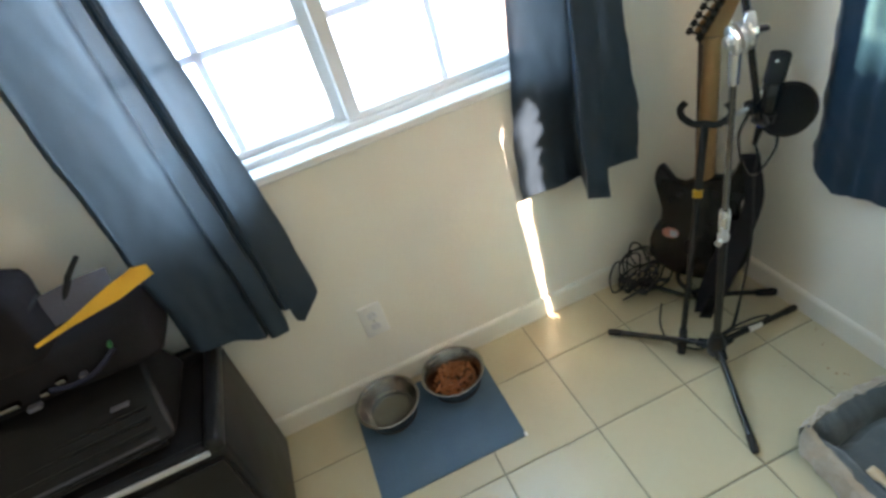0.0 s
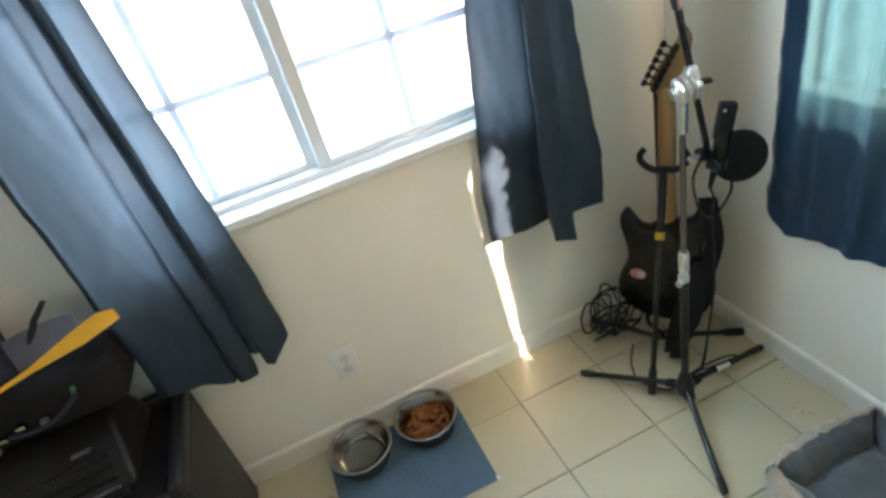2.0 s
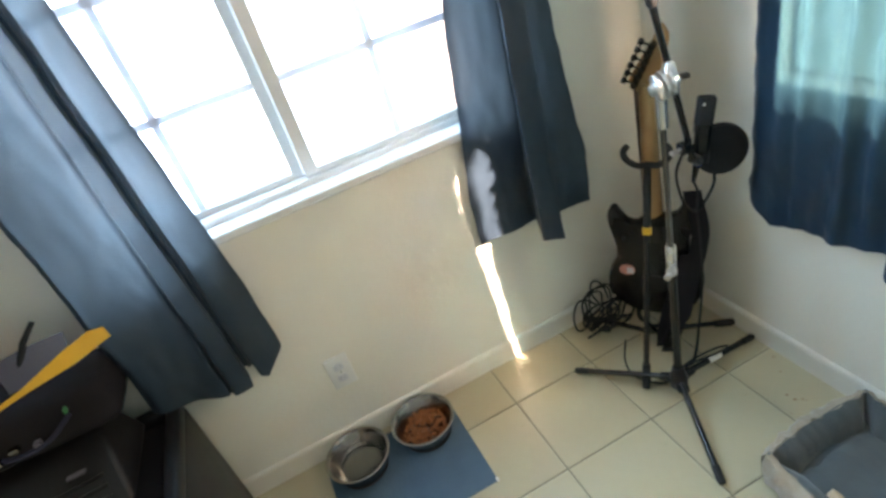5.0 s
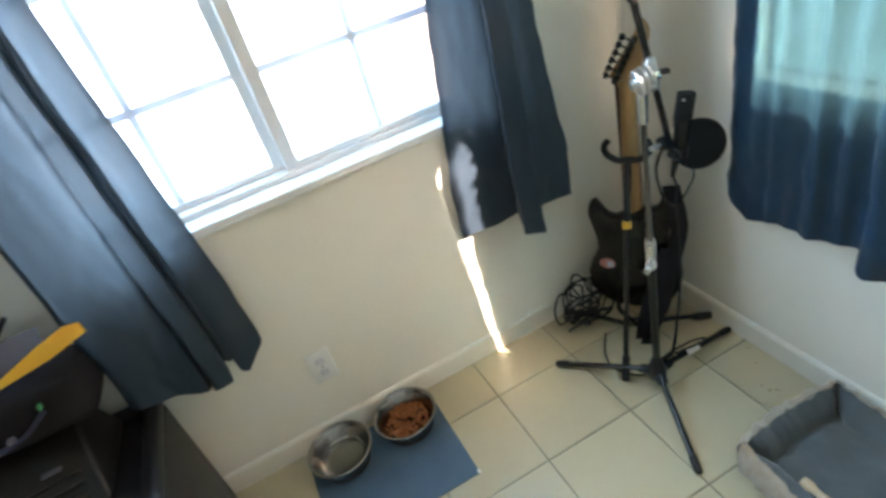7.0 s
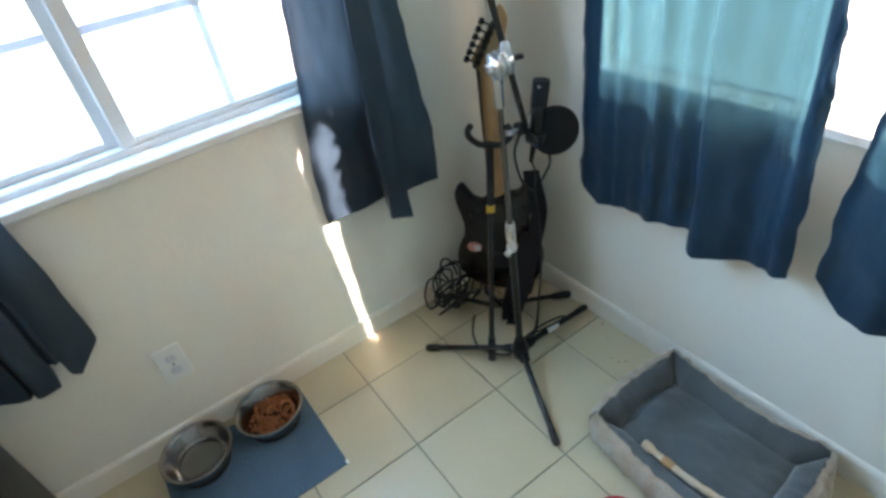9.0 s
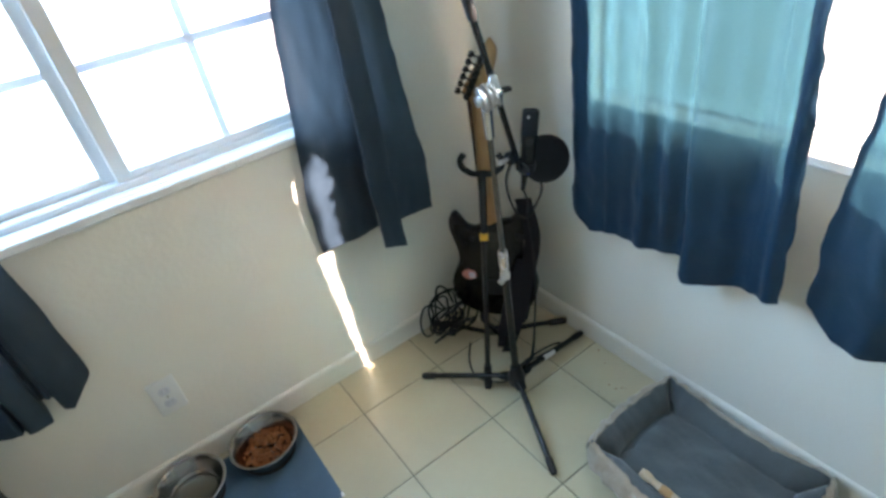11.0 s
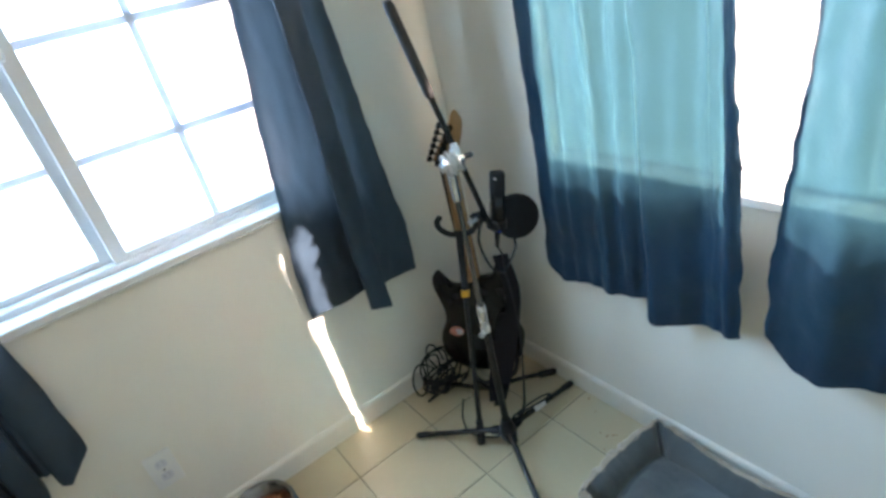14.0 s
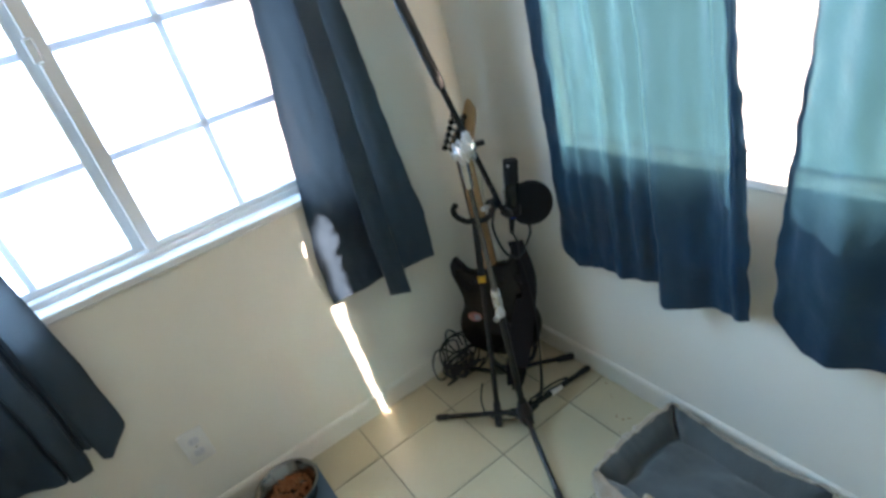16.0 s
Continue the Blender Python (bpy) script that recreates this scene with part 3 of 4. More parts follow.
part("swivel_clamp", lathe([(0, -0.034), (0.012, -0.034), (0.014, -0.024), (0.026, -0.023), (0.031, -0.020), (0.031, -0.014), (0.018, -0.0125), (0.018, -0.0085), (0.032, -0.007), (0.033, -0.001), (0.018, 0.001), (0.018, 0.006), (0.031, 0.0075), (0.031, 0.014), (0.016, 0.018), (0.013, 0.03), (0, 0.03)], (J + nearb) / 2 + Vector((-0.014, -0.012, 0.004)), 32, Vector((0.93, -0.3, 0.2))), M_CHROME, stand, "chrome swivel clamp of stacked discs")
wedge = bmesh.new()
for p in ((-0.02, -0.012, -0.03), (0.02, -0.012, -0.03), (0.022, -0.012, 0.0), (-0.004, -0.012, 0.046), (0.012, -0.012, 0.046)):
    for q in (0, 0.012):
        wedge.verts.new((J + nearb) / 2 + Vector((0.93, -0.36, 0)) * p[0] + Vector((0.36, 0.93, 0)) * (p[1] + q - 0.012) + Vector((0, 0, p[2] + 0.006)))
bmesh.ops.convex_hull(wedge, input=wedge.verts[:])
bmesh.ops.bevel(wedge, geom=wedge.edges[:], offset=0.002, segments=2, affect="EDGES", profile=0.5)
part("clamp_bracket", wedge, M_CHROME, stand, "pale metal bracket holding the boom arm")
part("swivel_post", tube([(PX, PY, 0.905), (PX, PY, 0.96), (PX, PY, 0.998)], [0.0115, 0.0125, 0.013], 16), M_CHROME, stand)
part("clamp_wing", box((-0.006, -0.02, -0.005), (0.03, 0.0, 0.006), 0.003, m=axes(nearb + Vector((0.006, 0.0, 0.0)), (0.93, -0.36, 0), (0.36, 0.93, 0), (0, 0, 1))), M_PLASTIC, stand, "black wing screw")
part("clamp_bolt", tube([nearb + Vector((-0.03, -0.03, -0.004)), nearb + Vector((0.012, 0.012, 0))], 0.006, 10), M_PLASTIC, stand)

# ---- microphone ----
mic_lo, mic_hi = Vector((0.614, -0.404, 0.732)), Vector((0.636, -0.414, 0.887))
mz = (mic_hi - mic_lo).normalized()
mx = Vector((0.85, -0.53, 0))
mx = (mx - mz * mx.dot(mz)).normalized()
mfr = axes(mic_lo, mx, mz.cross(mx), mz)
mic = thing("microphone", mic_lo, "black studio condenser microphone hung on the boom arm", "microphone")
oval = lambda w, h, n=28: [(w * math.copysign(abs(math.cos(a)) ** 0.6, math.cos(a)), h * math.copysign(abs(math.sin(a)) ** 0.6, math.sin(a))) for a in (2 * math.pi * k / n for k in range(n))]
part("body", slab(oval(0.021, 0.019), mfr, 0.09, 0.003), M_BLACK, mic)
part("grille", slab(oval(0.022, 0.020), mfr @ Matrix.Translation((0, 0, 0.092)), 0.07, 0.005), M_MESH, mic, "black woven metal grille")
part("badge", lathe([(0, 0.0012), (0.0035, 0.0012), (0.004, 0)], mfr @ Vector((-0.010, -0.0195, 0.148)), 12, mfr.to_3x3() @ Vector((0, -1, 0))), M_ALU, mic, "small pale round badge")
part("trim_ring", slab(oval(0.0225, 0.0205), mfr @ Matrix.Translation((0, 0, 0.088)), 0.006, 0.001), M_BLACK, mic)
part("side_strip", tube([mfr @ Vector((-0.024, -0.012, 0.005)), mfr @ Vector((-0.024, -0.012, 0.075))], 0.004, 8), M_CHROME, mic, "bright chrome side strip")
clip = part("mount", tube([B0 + bd * 0.01, B0 + Vector((0.02, 0.006, -0.012)), mfr @ Vector((-0.015, 0, 0.0))], [0.011, 0.013, 0.012], 12), M_PLASTIC, mic, "black swivel mount")
part("mount_ring", lathe([(0.02, -0.012), (0.026, -0.012), (0.027, 0.012), (0.02, 0.012), (0.02, -0.012)], mfr @ Vector((0, 0, 0.0)), 24, mz), M_PLASTIC, mic)
part("plug", tube([mfr @ Vector((0, 0, -0.01)), mfr @ Vector((-0.002, 0, -0.028)), mfr @ Vector((-0.004, 0, -0.075))], [0.0105, 0.0095, 0.006], 14), M_BLACK, mic)
part("plug_ring", lathe([(0.0085, 0), (0.0112, 0), (0.0112, 0.009), (0.0085, 0.009)], mfr @ Vector((0, 0, -0.024)), 16, mz), M_BLUE, mic, "blue ring of the cable plug")

# ---- pop filter ----
pc = Vector((0.684, -0.408, 0.726))
pn = Vector((-0.50, -0.84, 0.22)).normalized()
pop = thing("pop_filter", pc - Vector((0, 0, 0.07)), "round black mesh pop filter behind the microphone", "pop filter")
hoop = [pc + 0.066 * (pn.orthogonal().normalized() * math.cos(a) + pn.cross(pn.orthogonal().normalized()) * math.sin(a)) for a in (2 * math.pi * k / 48 for k in range(49))]
part("hoop", tube(hoop, 0.0045, 8), M_PLASTIC, pop)
part("mesh", lathe([(0, 0.002), (0.064, 0.002), (0.064, -0.002), (0, -0.002)], pc, 48, pn), M_MESH, pop, "taut black mesh")
part("gooseneck", tube(smooth_line([pc + Vector((-0.012, 0.01, -0.066)), (0.655, -0.412, 0.628), (0.60, -0.42, 0.585), (0.56, -0.43, 0.60), (0.53, -0.43, 0.65), (0.515, -0.43, 0.73), (0.525, -0.445, 0.79), (0.527, -0.458, 0.815)]), 0.004, 8), M_BLACK, pop, "bent black gooseneck")
part("clamp", box((-0.012, -0.014, -0.014), (0.012, 0.014, 0.014), 0.004, m=axes(B0 + bd * 0.055 + Vector((-0.02, -0.004, 0)), (1, 0, 0), (0, 1, 0), (0, 0, 1))), M_BLACK, pop)
part("clamp_screw", tube([B0 + bd * 0.055 + Vector((-0.03, -0.004, 0)), B0 + bd * 0.055 + Vector((-0.062, -0.01, 0.004))], [0.005, 0.0075], 10), M_CHROME, pop)

# ---- guitar on its stand ----
GO = Vector((0.585, -0.245, 0))
gu, gn = Vector((0.62, -0.785, 0)).normalized(), Vector((-0.785, -0.62, 0)).normalized()
gf = axes(GO, gu, (0, 0, 1), -gn)  # u across, v up, away from the viewer's side
outline = [(-0.015, 0.085), (0.055, 0.097), (0.113, 0.145), (0.137, 0.225), (0.126, 0.29), (0.106, 0.345), (0.10, 0.40), (0.116, 0.45), (0.130, 0.505), (0.122, 0.545), (0.104, 0.562),
           (0.086, 0.543), (0.074, 0.51), (0.058, 0.492), (0.02, 0.485), (-0.035, 0.472), (-0.062, 0.458), (-0.088, 0.466), (-0.108, 0.495), (-0.125, 0.514), (-0.143, 0.50), (-0.148, 0.46), (-0.138, 0.41),
           (-0.129, 0.36), (-0.134, 0.315), (-0.158, 0.265), (-0.170, 0.21), (-0.155, 0.148), (-0.095, 0.098)]
curve = [(p.x, p.y) for p in smooth_line([(*q, 0) for q in outline + outline[:1]], 5)[:-1]]
guitar = thing("electric_guitar", GO + Vector((0, 0, 0.088)), "black electric guitar with maple neck, its back turned outwards", "guitar")
body = part("body", slab(curve, gf, 0.042, 0.009), M_BODY, guitar, "glossy black double-cutaway body")
part("sticker", slab([(0.026 * math.cos(a), 0.021 * math.sin(a)) for a in (2 * math.pi * k / 24 for k in range(24))], gf @ Matrix.Translation((-0.099, 0.272, -0.0012)), 0.001), M_STICK1, body, "round red and pale sticker", smooth=False)
part("sticker_band", box((-0.012, -0.009, -0.0018), (0.010, 0.016, -0.0012), m=gf @ Matrix.Translation((-0.088, 0.266, 0))), M_STICK2, body, smooth=False)
part("back_plate", slab([(x, y) for x, y in oval(0.042, 0.034)], gf @ Matrix.Translation((-0.015, 0.22, -0.0015)), 0.0015), M_PLASTIC, body, "black rear cover plate")
neck = bmesh.new()
rings = []
for v, hw, th in ((0.44, 0.028, 0.022), (0.52, 0.0275, 0.021), (0.7, 0.0245, 0.02), (0.88, 0.0215, 0.019), (0.905, 0.021, 0.018)):
    rings.append([neck.verts.new(gf @ Vector((-0.008 + (v - 0.44) * 0.02 + hw * math.cos(a), v, 0.026 - th * math.sin(a)))) for a in (math.pi * k / 12 for k in range(13))])
for r0, r1 in zip(rings, rings[1:]):
    for k in range(13):
        neck.faces.new((r0[k], r0[(k + 1) % 13], r1[(k + 1) % 13], r1[k]))
neck.faces.new(rings[0][::-1]), neck.faces.new(rings[-1])
neck = part("neck", neck, M_MAPLE, guitar, "amber maple neck")
part("fretboard", box((-0.034, 0.36, 0.026), (0.022, 0.905, 0.032), 0.001, m=gf), M_ROSE, neck, smooth=False)
part("neck_plate", box((-0.036, 0.385, -0.003), (0.02, 0.455, 0.0), 0.001, m=gf), M_BLACK, body, "black bolt plate", smooth=False)
head = [(-0.022, 0.885), (0.02, 0.885), (0.034, 0.925), (0.054, 0.975), (0.066, 1.018), (0.064, 1.04), (0.05, 1.062), (0.038, 1.05), (0.024, 1.022), (-0.036, 0.935), (-0.04, 0.915), (-0.028, 0.90)]
headst = part("headstock", slab([(p.x, p.y) for p in smooth_line([(*q, 0) for q in head + head[:1]], 4)[:-1]], gf @ Matrix.Translation((0, 0, 0.02)), 0.014, 0.002), M_MAPLE, neck, "angular maple headstock")
for k in range(6):
    t = k / 5
    c = Vector((-0.030 + 0.052 * t, 0.918 + 0.098 * t, 0))
    tn = bmesh.new()
    lathe([(0, -0.012), (0.009, -0.012), (0.0105, -0.004), (0.0105, 0.02), (0, 0.02)], gf @ (c + Vector((0.006, -0.004, 0.002))), 12, gf.to_3x3() @ Vector((0, 0, 1)), bm=tn)
    out = Vector((-0.9, 0.45, 0)).normalized()
    tube([gf @ (c + Vector((0, 0, 0.006))), gf @ (c + out * 0.018 + Vector((0, 0, 0.006)))], 0.003, 8, bm=tn)
    tube([gf @ (c + out * 0.016 + Vector((0, 0, 0.006))), gf @ (c + out * 0.021 + Vector((0, 0, 0.006))), gf @ (c + out * 0.031 + Vector((0, 0, 0.006)))], [0.006, 0.0105, 0.0085], 10, bm=tn)
    part("tuner", tn, M_BLACK, neck, "black tuning machine")

rack = thing("guitar_stand", (0.57, -0.25, 0), "black tubular guitar stand with curved padded hooks", "guitar stand")
F, HK = Vector((0.375, -0.407, 0.02)), Vector((0.566, -0.258, 0.682))
part("main_tube", tube([F, HK], 0.009, 14), M_BLACK, rack)
part("foot_cap", tube([F + (HK - F) * 0.10, F + (HK - F) * 0.015, F - (HK - F) * 0.02], [0.0125, 0.0135, 0.012], 14), M_RUBBER, rack, "black rubber foot")
part("collar", tube([F + (HK - F) * 0.705, F + (HK - F) * 0.735], 0.0135, 16), M_YELLOW, rack, "yellow collar on the upright")
part("sleeve", tube([F + (HK - F) * 0.74, F + (HK - F) * 0.99], 0.0115, 14), M_RUBBER, rack)
for s in (-1, 1):
    hook = smooth_line([HK + Vector((0, 0, 0.0)), HK + gu * 0.03 * s + Vector((0, 0, -0.002)), HK + gu * 0.058 * s + Vector((0, 0, 0.018)), HK + gu * 0.064 * s + Vector((0, 0, 0.042)), HK + gu * 0.052 * s - gn * 0.006 + Vector((0, 0, 0.06))])
    part("hook", tube(hook, 0.0095, 12), M_RUBBER, rack, "curved foam-covered neck hook")
JN = F + (HK - F) * 0.16 + Vector((0.10, 0.09, -0.04))
for foot in ((0.418, -0.03, 0.02), (0.768, -0.365, 0.02)):
    foot = Vector(foot)
    legp = part("leg", tube(smooth_line([F + (HK - F) * 0.30, JN, JN + (foot - JN) * 0.5 + Vector((0, 0, 0.004)), foot]), 0.0085, 12), M_BLACK, rack)
    part("foot_cap", tube([foot + (JN - foot) * 0.2, foot, foot + (foot - JN) * 0.04], [0.012, 0.0135, 0.011], 12), M_RUBBER, legp, "black rubber foot")
for s in (-1, 1):
    cr = smooth_line([JN + Vector((0.01, 0.01, 0.01)), GO + gu * 0.07 * s + Vector((0, 0, 0.07)) + gn * 0.01, GO + gu * 0.085 * s + Vector((0, 0, 0.078)) - gn * 0.045, GO + gu * 0.088 * s + Vector((0, 0, 0.105)) - gn * 0.058])
    part("cradle_arm", tube(cr, 0.008, 10), M_RUBBER, rack, "padded arm under the guitar body")


def ribbon(pts, width, across, thick=0.003):
    line = smooth_line(pts, 8)
    bm = bmesh.new()
    across = Vector(across).normalized()
    rows = []
    for i, p in enumerate(line):
        w = (line[min(i + 1, len(line) - 1)] - line[max(i - 1, 0)]).normalized()
        nrm = w.cross(across).normalized() * thick / 2
        rows.append([bm.verts.new(p + across * width / 2 * s + nrm * t) for s, t in ((-1, -1), (1, -1), (1, 1), (-1, 1))])
    for a, b in zip(rows, rows[1:]):
        for k in range(4):
            bm.faces.new((a[k], a[(k + 1) % 4], b[(k + 1) % 4], b[k]))
    bm.faces.new(rows[0][::-1]), bm.faces.new(rows[-1])
    return bm


strap = thing("guitar_strap", (0.52, -0.345, 0.05), "wide black nylon guitar strap hanging from the body", "strap")
part("webbing", ribbon([GO + gu * 0.112 + gn * 0.006 + Vector((0, 0, 0.585)), GO + gu * 0.118 + gn * 0.014 + Vector((0, 0, 0.56)), GO + gu * 0.135 + gn * 0.02 + Vector((0, 0, 0.45)), GO + gu * 0.115 + gn * 0.035 + Vector((0, 0, 0.32)), (0.575, -0.365, 0.2), (0.535, -0.36, 0.11), (0.515, -0.35, 0.055)], 0.05, (0.75, -0.66, 0)), M_NYLON, strap)
part("end_tab", ribbon([(0.537, -0.362, 0.12), (0.518, -0.355, 0.06), (0.512, -0.35, 0.035)], 0.036, (0.75, -0.66, 0), 0.007), M_BODY, strap, "black leather end tab")
part("back_webbing", ribbon([(0.512, -0.335, 0.045), (0.535, -0.325, 0.12), (0.575, -0.33, 0.24), GO + gu * 0.10 + gn * 0.014 + Vector((0, 0, 0.36))], 0.045, (0.75, -0.66, 0)), M_NYLON, strap)


# ---- cables ----
def cable(pts, r, label, at=None):
    line = smooth_line(pts, 10)
    return single("cable", at or line[0], tube(line, r, 8), M_RUBBER, label, "cable", group="black cables")


def tangle(n, centre, size, seed):
    r = random.Random(seed)
    pts = []
    for k in range(n):
        a = k * 0.75 + r.uniform(-0.25, 0.25)
        rr = 1 + 0.35 * math.sin(k * 0.41 + seed) + r.uniform(-0.2, 0.2)
        pts.append((centre[0] + size[0] * rr * math.cos(a) + 0.02 * math.sin(k * 0.13 + seed), min(-0.02, centre[1] + size[1] * math.sin(a * 0.5 + seed) + r.uniform(-0.01, 0.01)), max(0.006, centre[2] + size[2] * rr * math.sin(a + 0.3))))
    return pts


cable(tangle(46, (0.43, -0.115, 0.105), (0.05, 0.045, 0.055), 1), 0.0036, "tangled black cable heaped against the guitar body", (0.43, -0.115, 0))
cable(tangle(34, (0.445, -0.12, 0.065), (0.065, 0.04, 0.03), 7), 0.0036, "black cable looped low in the heap", (0.445, -0.12, 0))
cable(tangle(30, (0.475, -0.15, 0.075), (0.06, 0.03, 0.035), 4), 0.0036, "black cable coiled on the stand's leg", (0.475, -0.15, 0))
cable([(0.40, -0.07, 0.03), (0.383, -0.06, 0.006), (0.355, -0.07, 0.02), (0.338, -0.08, 0.065), (0.34, -0.08, 0.115), (0.37, -0.07, 0.15), (0.40, -0.08, 0.15), (0.43, -0.09, 0.12)], 0.0036, "loose loop of black cable on the tiles")
cable([(0.44, -0.10, 0.12), (0.425, -0.08, 0.165), (0.43, -0.075, 0.20), (0.445, -0.08, 0.215), (0.46, -0.10, 0.20), (0.465, -0.12, 0.15)], 0.0036, "small upright loop of the cable heap")
cable([mfr @ Vector((-0.004, 0, -0.072)), (0.612, -0.40, 0.62), (0.622, -0.385, 0.55), (0.640, -0.375, 0.44), (0.635, -0.385, 0.30), (0.60, -0.40, 0.12), (0.57, -0.41, 0.02), (0.53, -0.42, 0.006)], 0.0036, "black microphone cable hanging down behind the stand")
cable([(0.46, -0.20, 0.006), (0.40, -0.27, 0.005), (0.375, -0.34, 0.005), (0.40, -0.40, 0.005), (0.44, -0.435, 0.010), (0.50, -0.445, 0.055), (0.58, -0.448, 0.06), (0.64, -0.448, 0.048), (0.66, -0.458, 0.046), (0.62, -0.468, 0.055), (0.54, -0.472, 0.075), (0.48, -0.47, 0.09)], 0.0034, "black cable lying over the tiles by the tripod")
cable([(0.655, -0.36, 0.42), (0.65, -0.37, 0.30), (0.62, -0.385, 0.15), (0.59, -0.40, 0.03), (0.55, -0.42, 0.005), (0.50, -0.40, 0.004)], 0.003, "thin black lead hanging beside the strap")

# ---- pet bed ----
BX0, BX1, BY0, BY1 = 0.392, 0.772, -1.30, -0.812
bed = thing("pet_bed", ((BX0 + BX1) / 2, (BY0 + BY1) / 2, 0), "rectangular grey plush pet bed with cream fleece outside", "pet bed")


def bolster(a, b, out, hs, seed, bulge=0.0):
    """A padded side from corner a to b: grey inside, fleece outside; it stands highest at its ends."""
    a, b, out = Vector(a), Vector(b), Vector(out)
    noise.seed_set(seed)
    inner, outer = bmesh.new(), bmesh.new()
    n = 56
    ri, ro = [], []
    for k in range(n + 1):
        t = k / n
        p = a.lerp(b, t) + out * bulge * math.sin(math.pi * t)
        h = hs[0] + (hs[1] - hs[0]) * t - 0.032 * (4 * t * (1 - t)) ** 1.3 + 0.006 * noise.noise((p.x * 14, p.y * 14, seed)) + 0.004 * noise.noise((p.x * 40, p.y * 40, seed))
        puff = 0.018 * (4 * t * (1 - t)) ** 0.5 + 0.004 * noise.noise((p.x * 20, p.y * 20, 3))
        end = min(1, 6 * t, 6 * (1 - t))
        ins = [(-0.062 * end, 0.028), (-0.055 * end - puff * 0.4, h * 0.45), (-0.04 * end - puff * 0.3, h * 0.8), (-0.022 * end, h * 0.97), (-0.008, h)]
        outs = [(-0.008, h), (0.004 + puff * 0.3, h * 0.96), (0.012 + puff * 0.7, h * 0.7), (0.014 + puff * 0.8, h * 0.35), (0.006 + puff * 0.3, 0.004), (-0.02 * end, 0.0)]
        ri.append([inner.verts.new(p + out * d + Vector((0, 0, z))) for d, z in ins])
        ro.append([outer.verts.new(p + out * (d + 0.011 * noise.noise((p.x * 45 + z * 30, p.y * 45, z * 60))) + Vector((0, 0, max(0, z)))) for d, z in outs])
    for bm_, r in ((inner, ri), (outer, ro)):
        for p, q in zip(r, r[1:]):
            for k in range(len(p) - 1):
                bm_.faces.new((p[k], q[k], q[k + 1], p[k + 1]))
    w = part("side_wall", inner, M_BEDIN, bed)
    part("fleece", outer, M_FLEECE, w, "worn cream fleece outside")


c0, c1, c2, c3 = (BX0 + 0.012, BY1 - 0.012, 0), (BX1 - 0.022, BY1 - 0.012, 0), (BX1 - 0.022, BY0 + 0.02, 0), (BX0 + 0.012, BY0 + 0.02, 0)
bolster(c0, c1, (0, 1, 0), (0.108, 0.112), 1, 0.028)
bolster(c1, c2, (1, 0, 0), (0.112, 0.112), 2)
bolster(c2, c3, (0, -1, 0), (0.112, 0.105), 3, 0.02)
bolster(c3, c0, (-1, 0, 0), (0.105, 0.108), 4, 0.012)
cush = bmesh.new()
N = 30
gv = [[cush.verts.new((BX0 + 0.05 + (BX1 - BX0 - 0.11) * i / N, BY0 + 0.06 + (BY1 - BY0 - 0.12) * j / N, 0.03 + 0.016 * (max(0, 1 - (2 * i / N - 1) ** 4) * max(0, 1 - (2 * j / N - 1) ** 4)) ** 0.6 + 0.008 * noise.noise((i * 0.16, j * 0.2, 2)) + 0.003 * noise.noise((i * 0.45, j * 0.55, 7)))) for j in range(N + 1)] for i in range(N + 1)]
for i in range(N):
    for j in range(N):
        cush.faces.new((gv[i][j], gv[i + 1][j], gv[i + 1][j + 1], gv[i][j + 1]))
part("cushion", cush, M_BEDIN, bed, "flat grey plush cushion")
part("base", box((BX0 + 0.015, BY0 + 0.02, 0.0), (BX1 - 0.02, BY1 - 0.015, 0.03), 0.006), M_BEDIN, bed)
chew = smooth_line([(0.437, -0.965, 0.098), (0.442, -1.03, 0.086), (0.448, -1.10, 0.08), (0.455, -1.17, 0.082), (0.462, -1.24, 0.086)], 6)
cw = tube(chew, [0.008 + 0.0025 * abs(math.sin(k * 0.9)) + 0.003 * (k < 3) for k in range(len(chew))], 12)
stick = single("chew_stick", chew[0], cw, M_CHEW, "pale rawhide chew stick lying on the bed's edge", "dog chew")

part("chewed_band", tube(chew[5:9], [0.0095, 0.0125, 0.0125, 0.0098], 12), M_MAPLE, stick, "wet brown chewed band")

crumbs = bmesh.new()
rng = random.Random(21)
for k in range(9):
    c = Vector((0.70 + rng.uniform(-0.12, 0.06), -0.58 + rng.uniform(-0.14, 0.1), 0.0012))
    bmesh.ops.create_icosphere(crumbs, subdivisions=1, radius=rng.uniform(0.0012, 0.0032), matrix=Matrix.Translation(c) @ Matrix.Diagonal((1.3, 1, 0.5, 1)))
single("crumbs", (0.3, -0.5, 0), crumbs, M_KIBBLE, "scattered brown food crumbs on the tiles", "crumbs", kind="stuff")

# ---- red toy ----
toy = bmesh.new()
bmesh.ops.create_uvsphere(toy, u_segments=28, v_segments=18, radius=1)
noise.seed_set(3)
for v in toy.verts:
    c = v.co.copy()
    r = 1 + 0.12 * noise.noise(c * 1.6) + 0.04 * noise.noise(c * 5)
    k = 1 - 0.45 * max(0, c.z) ** 2
    v.co = Vector((0.265 + c.x * 0.058 * r * k, -1.045 + c.y * 0.062 * r * k, 0.032 + max(-0.9, c.z) * (0.034 + 0.014 * max(0, c.z)) * r))
single("red_toy", (0.265, -1.045, 0), toy, M_RED, "soft red fabric pet toy on the tiles", "pet toy")

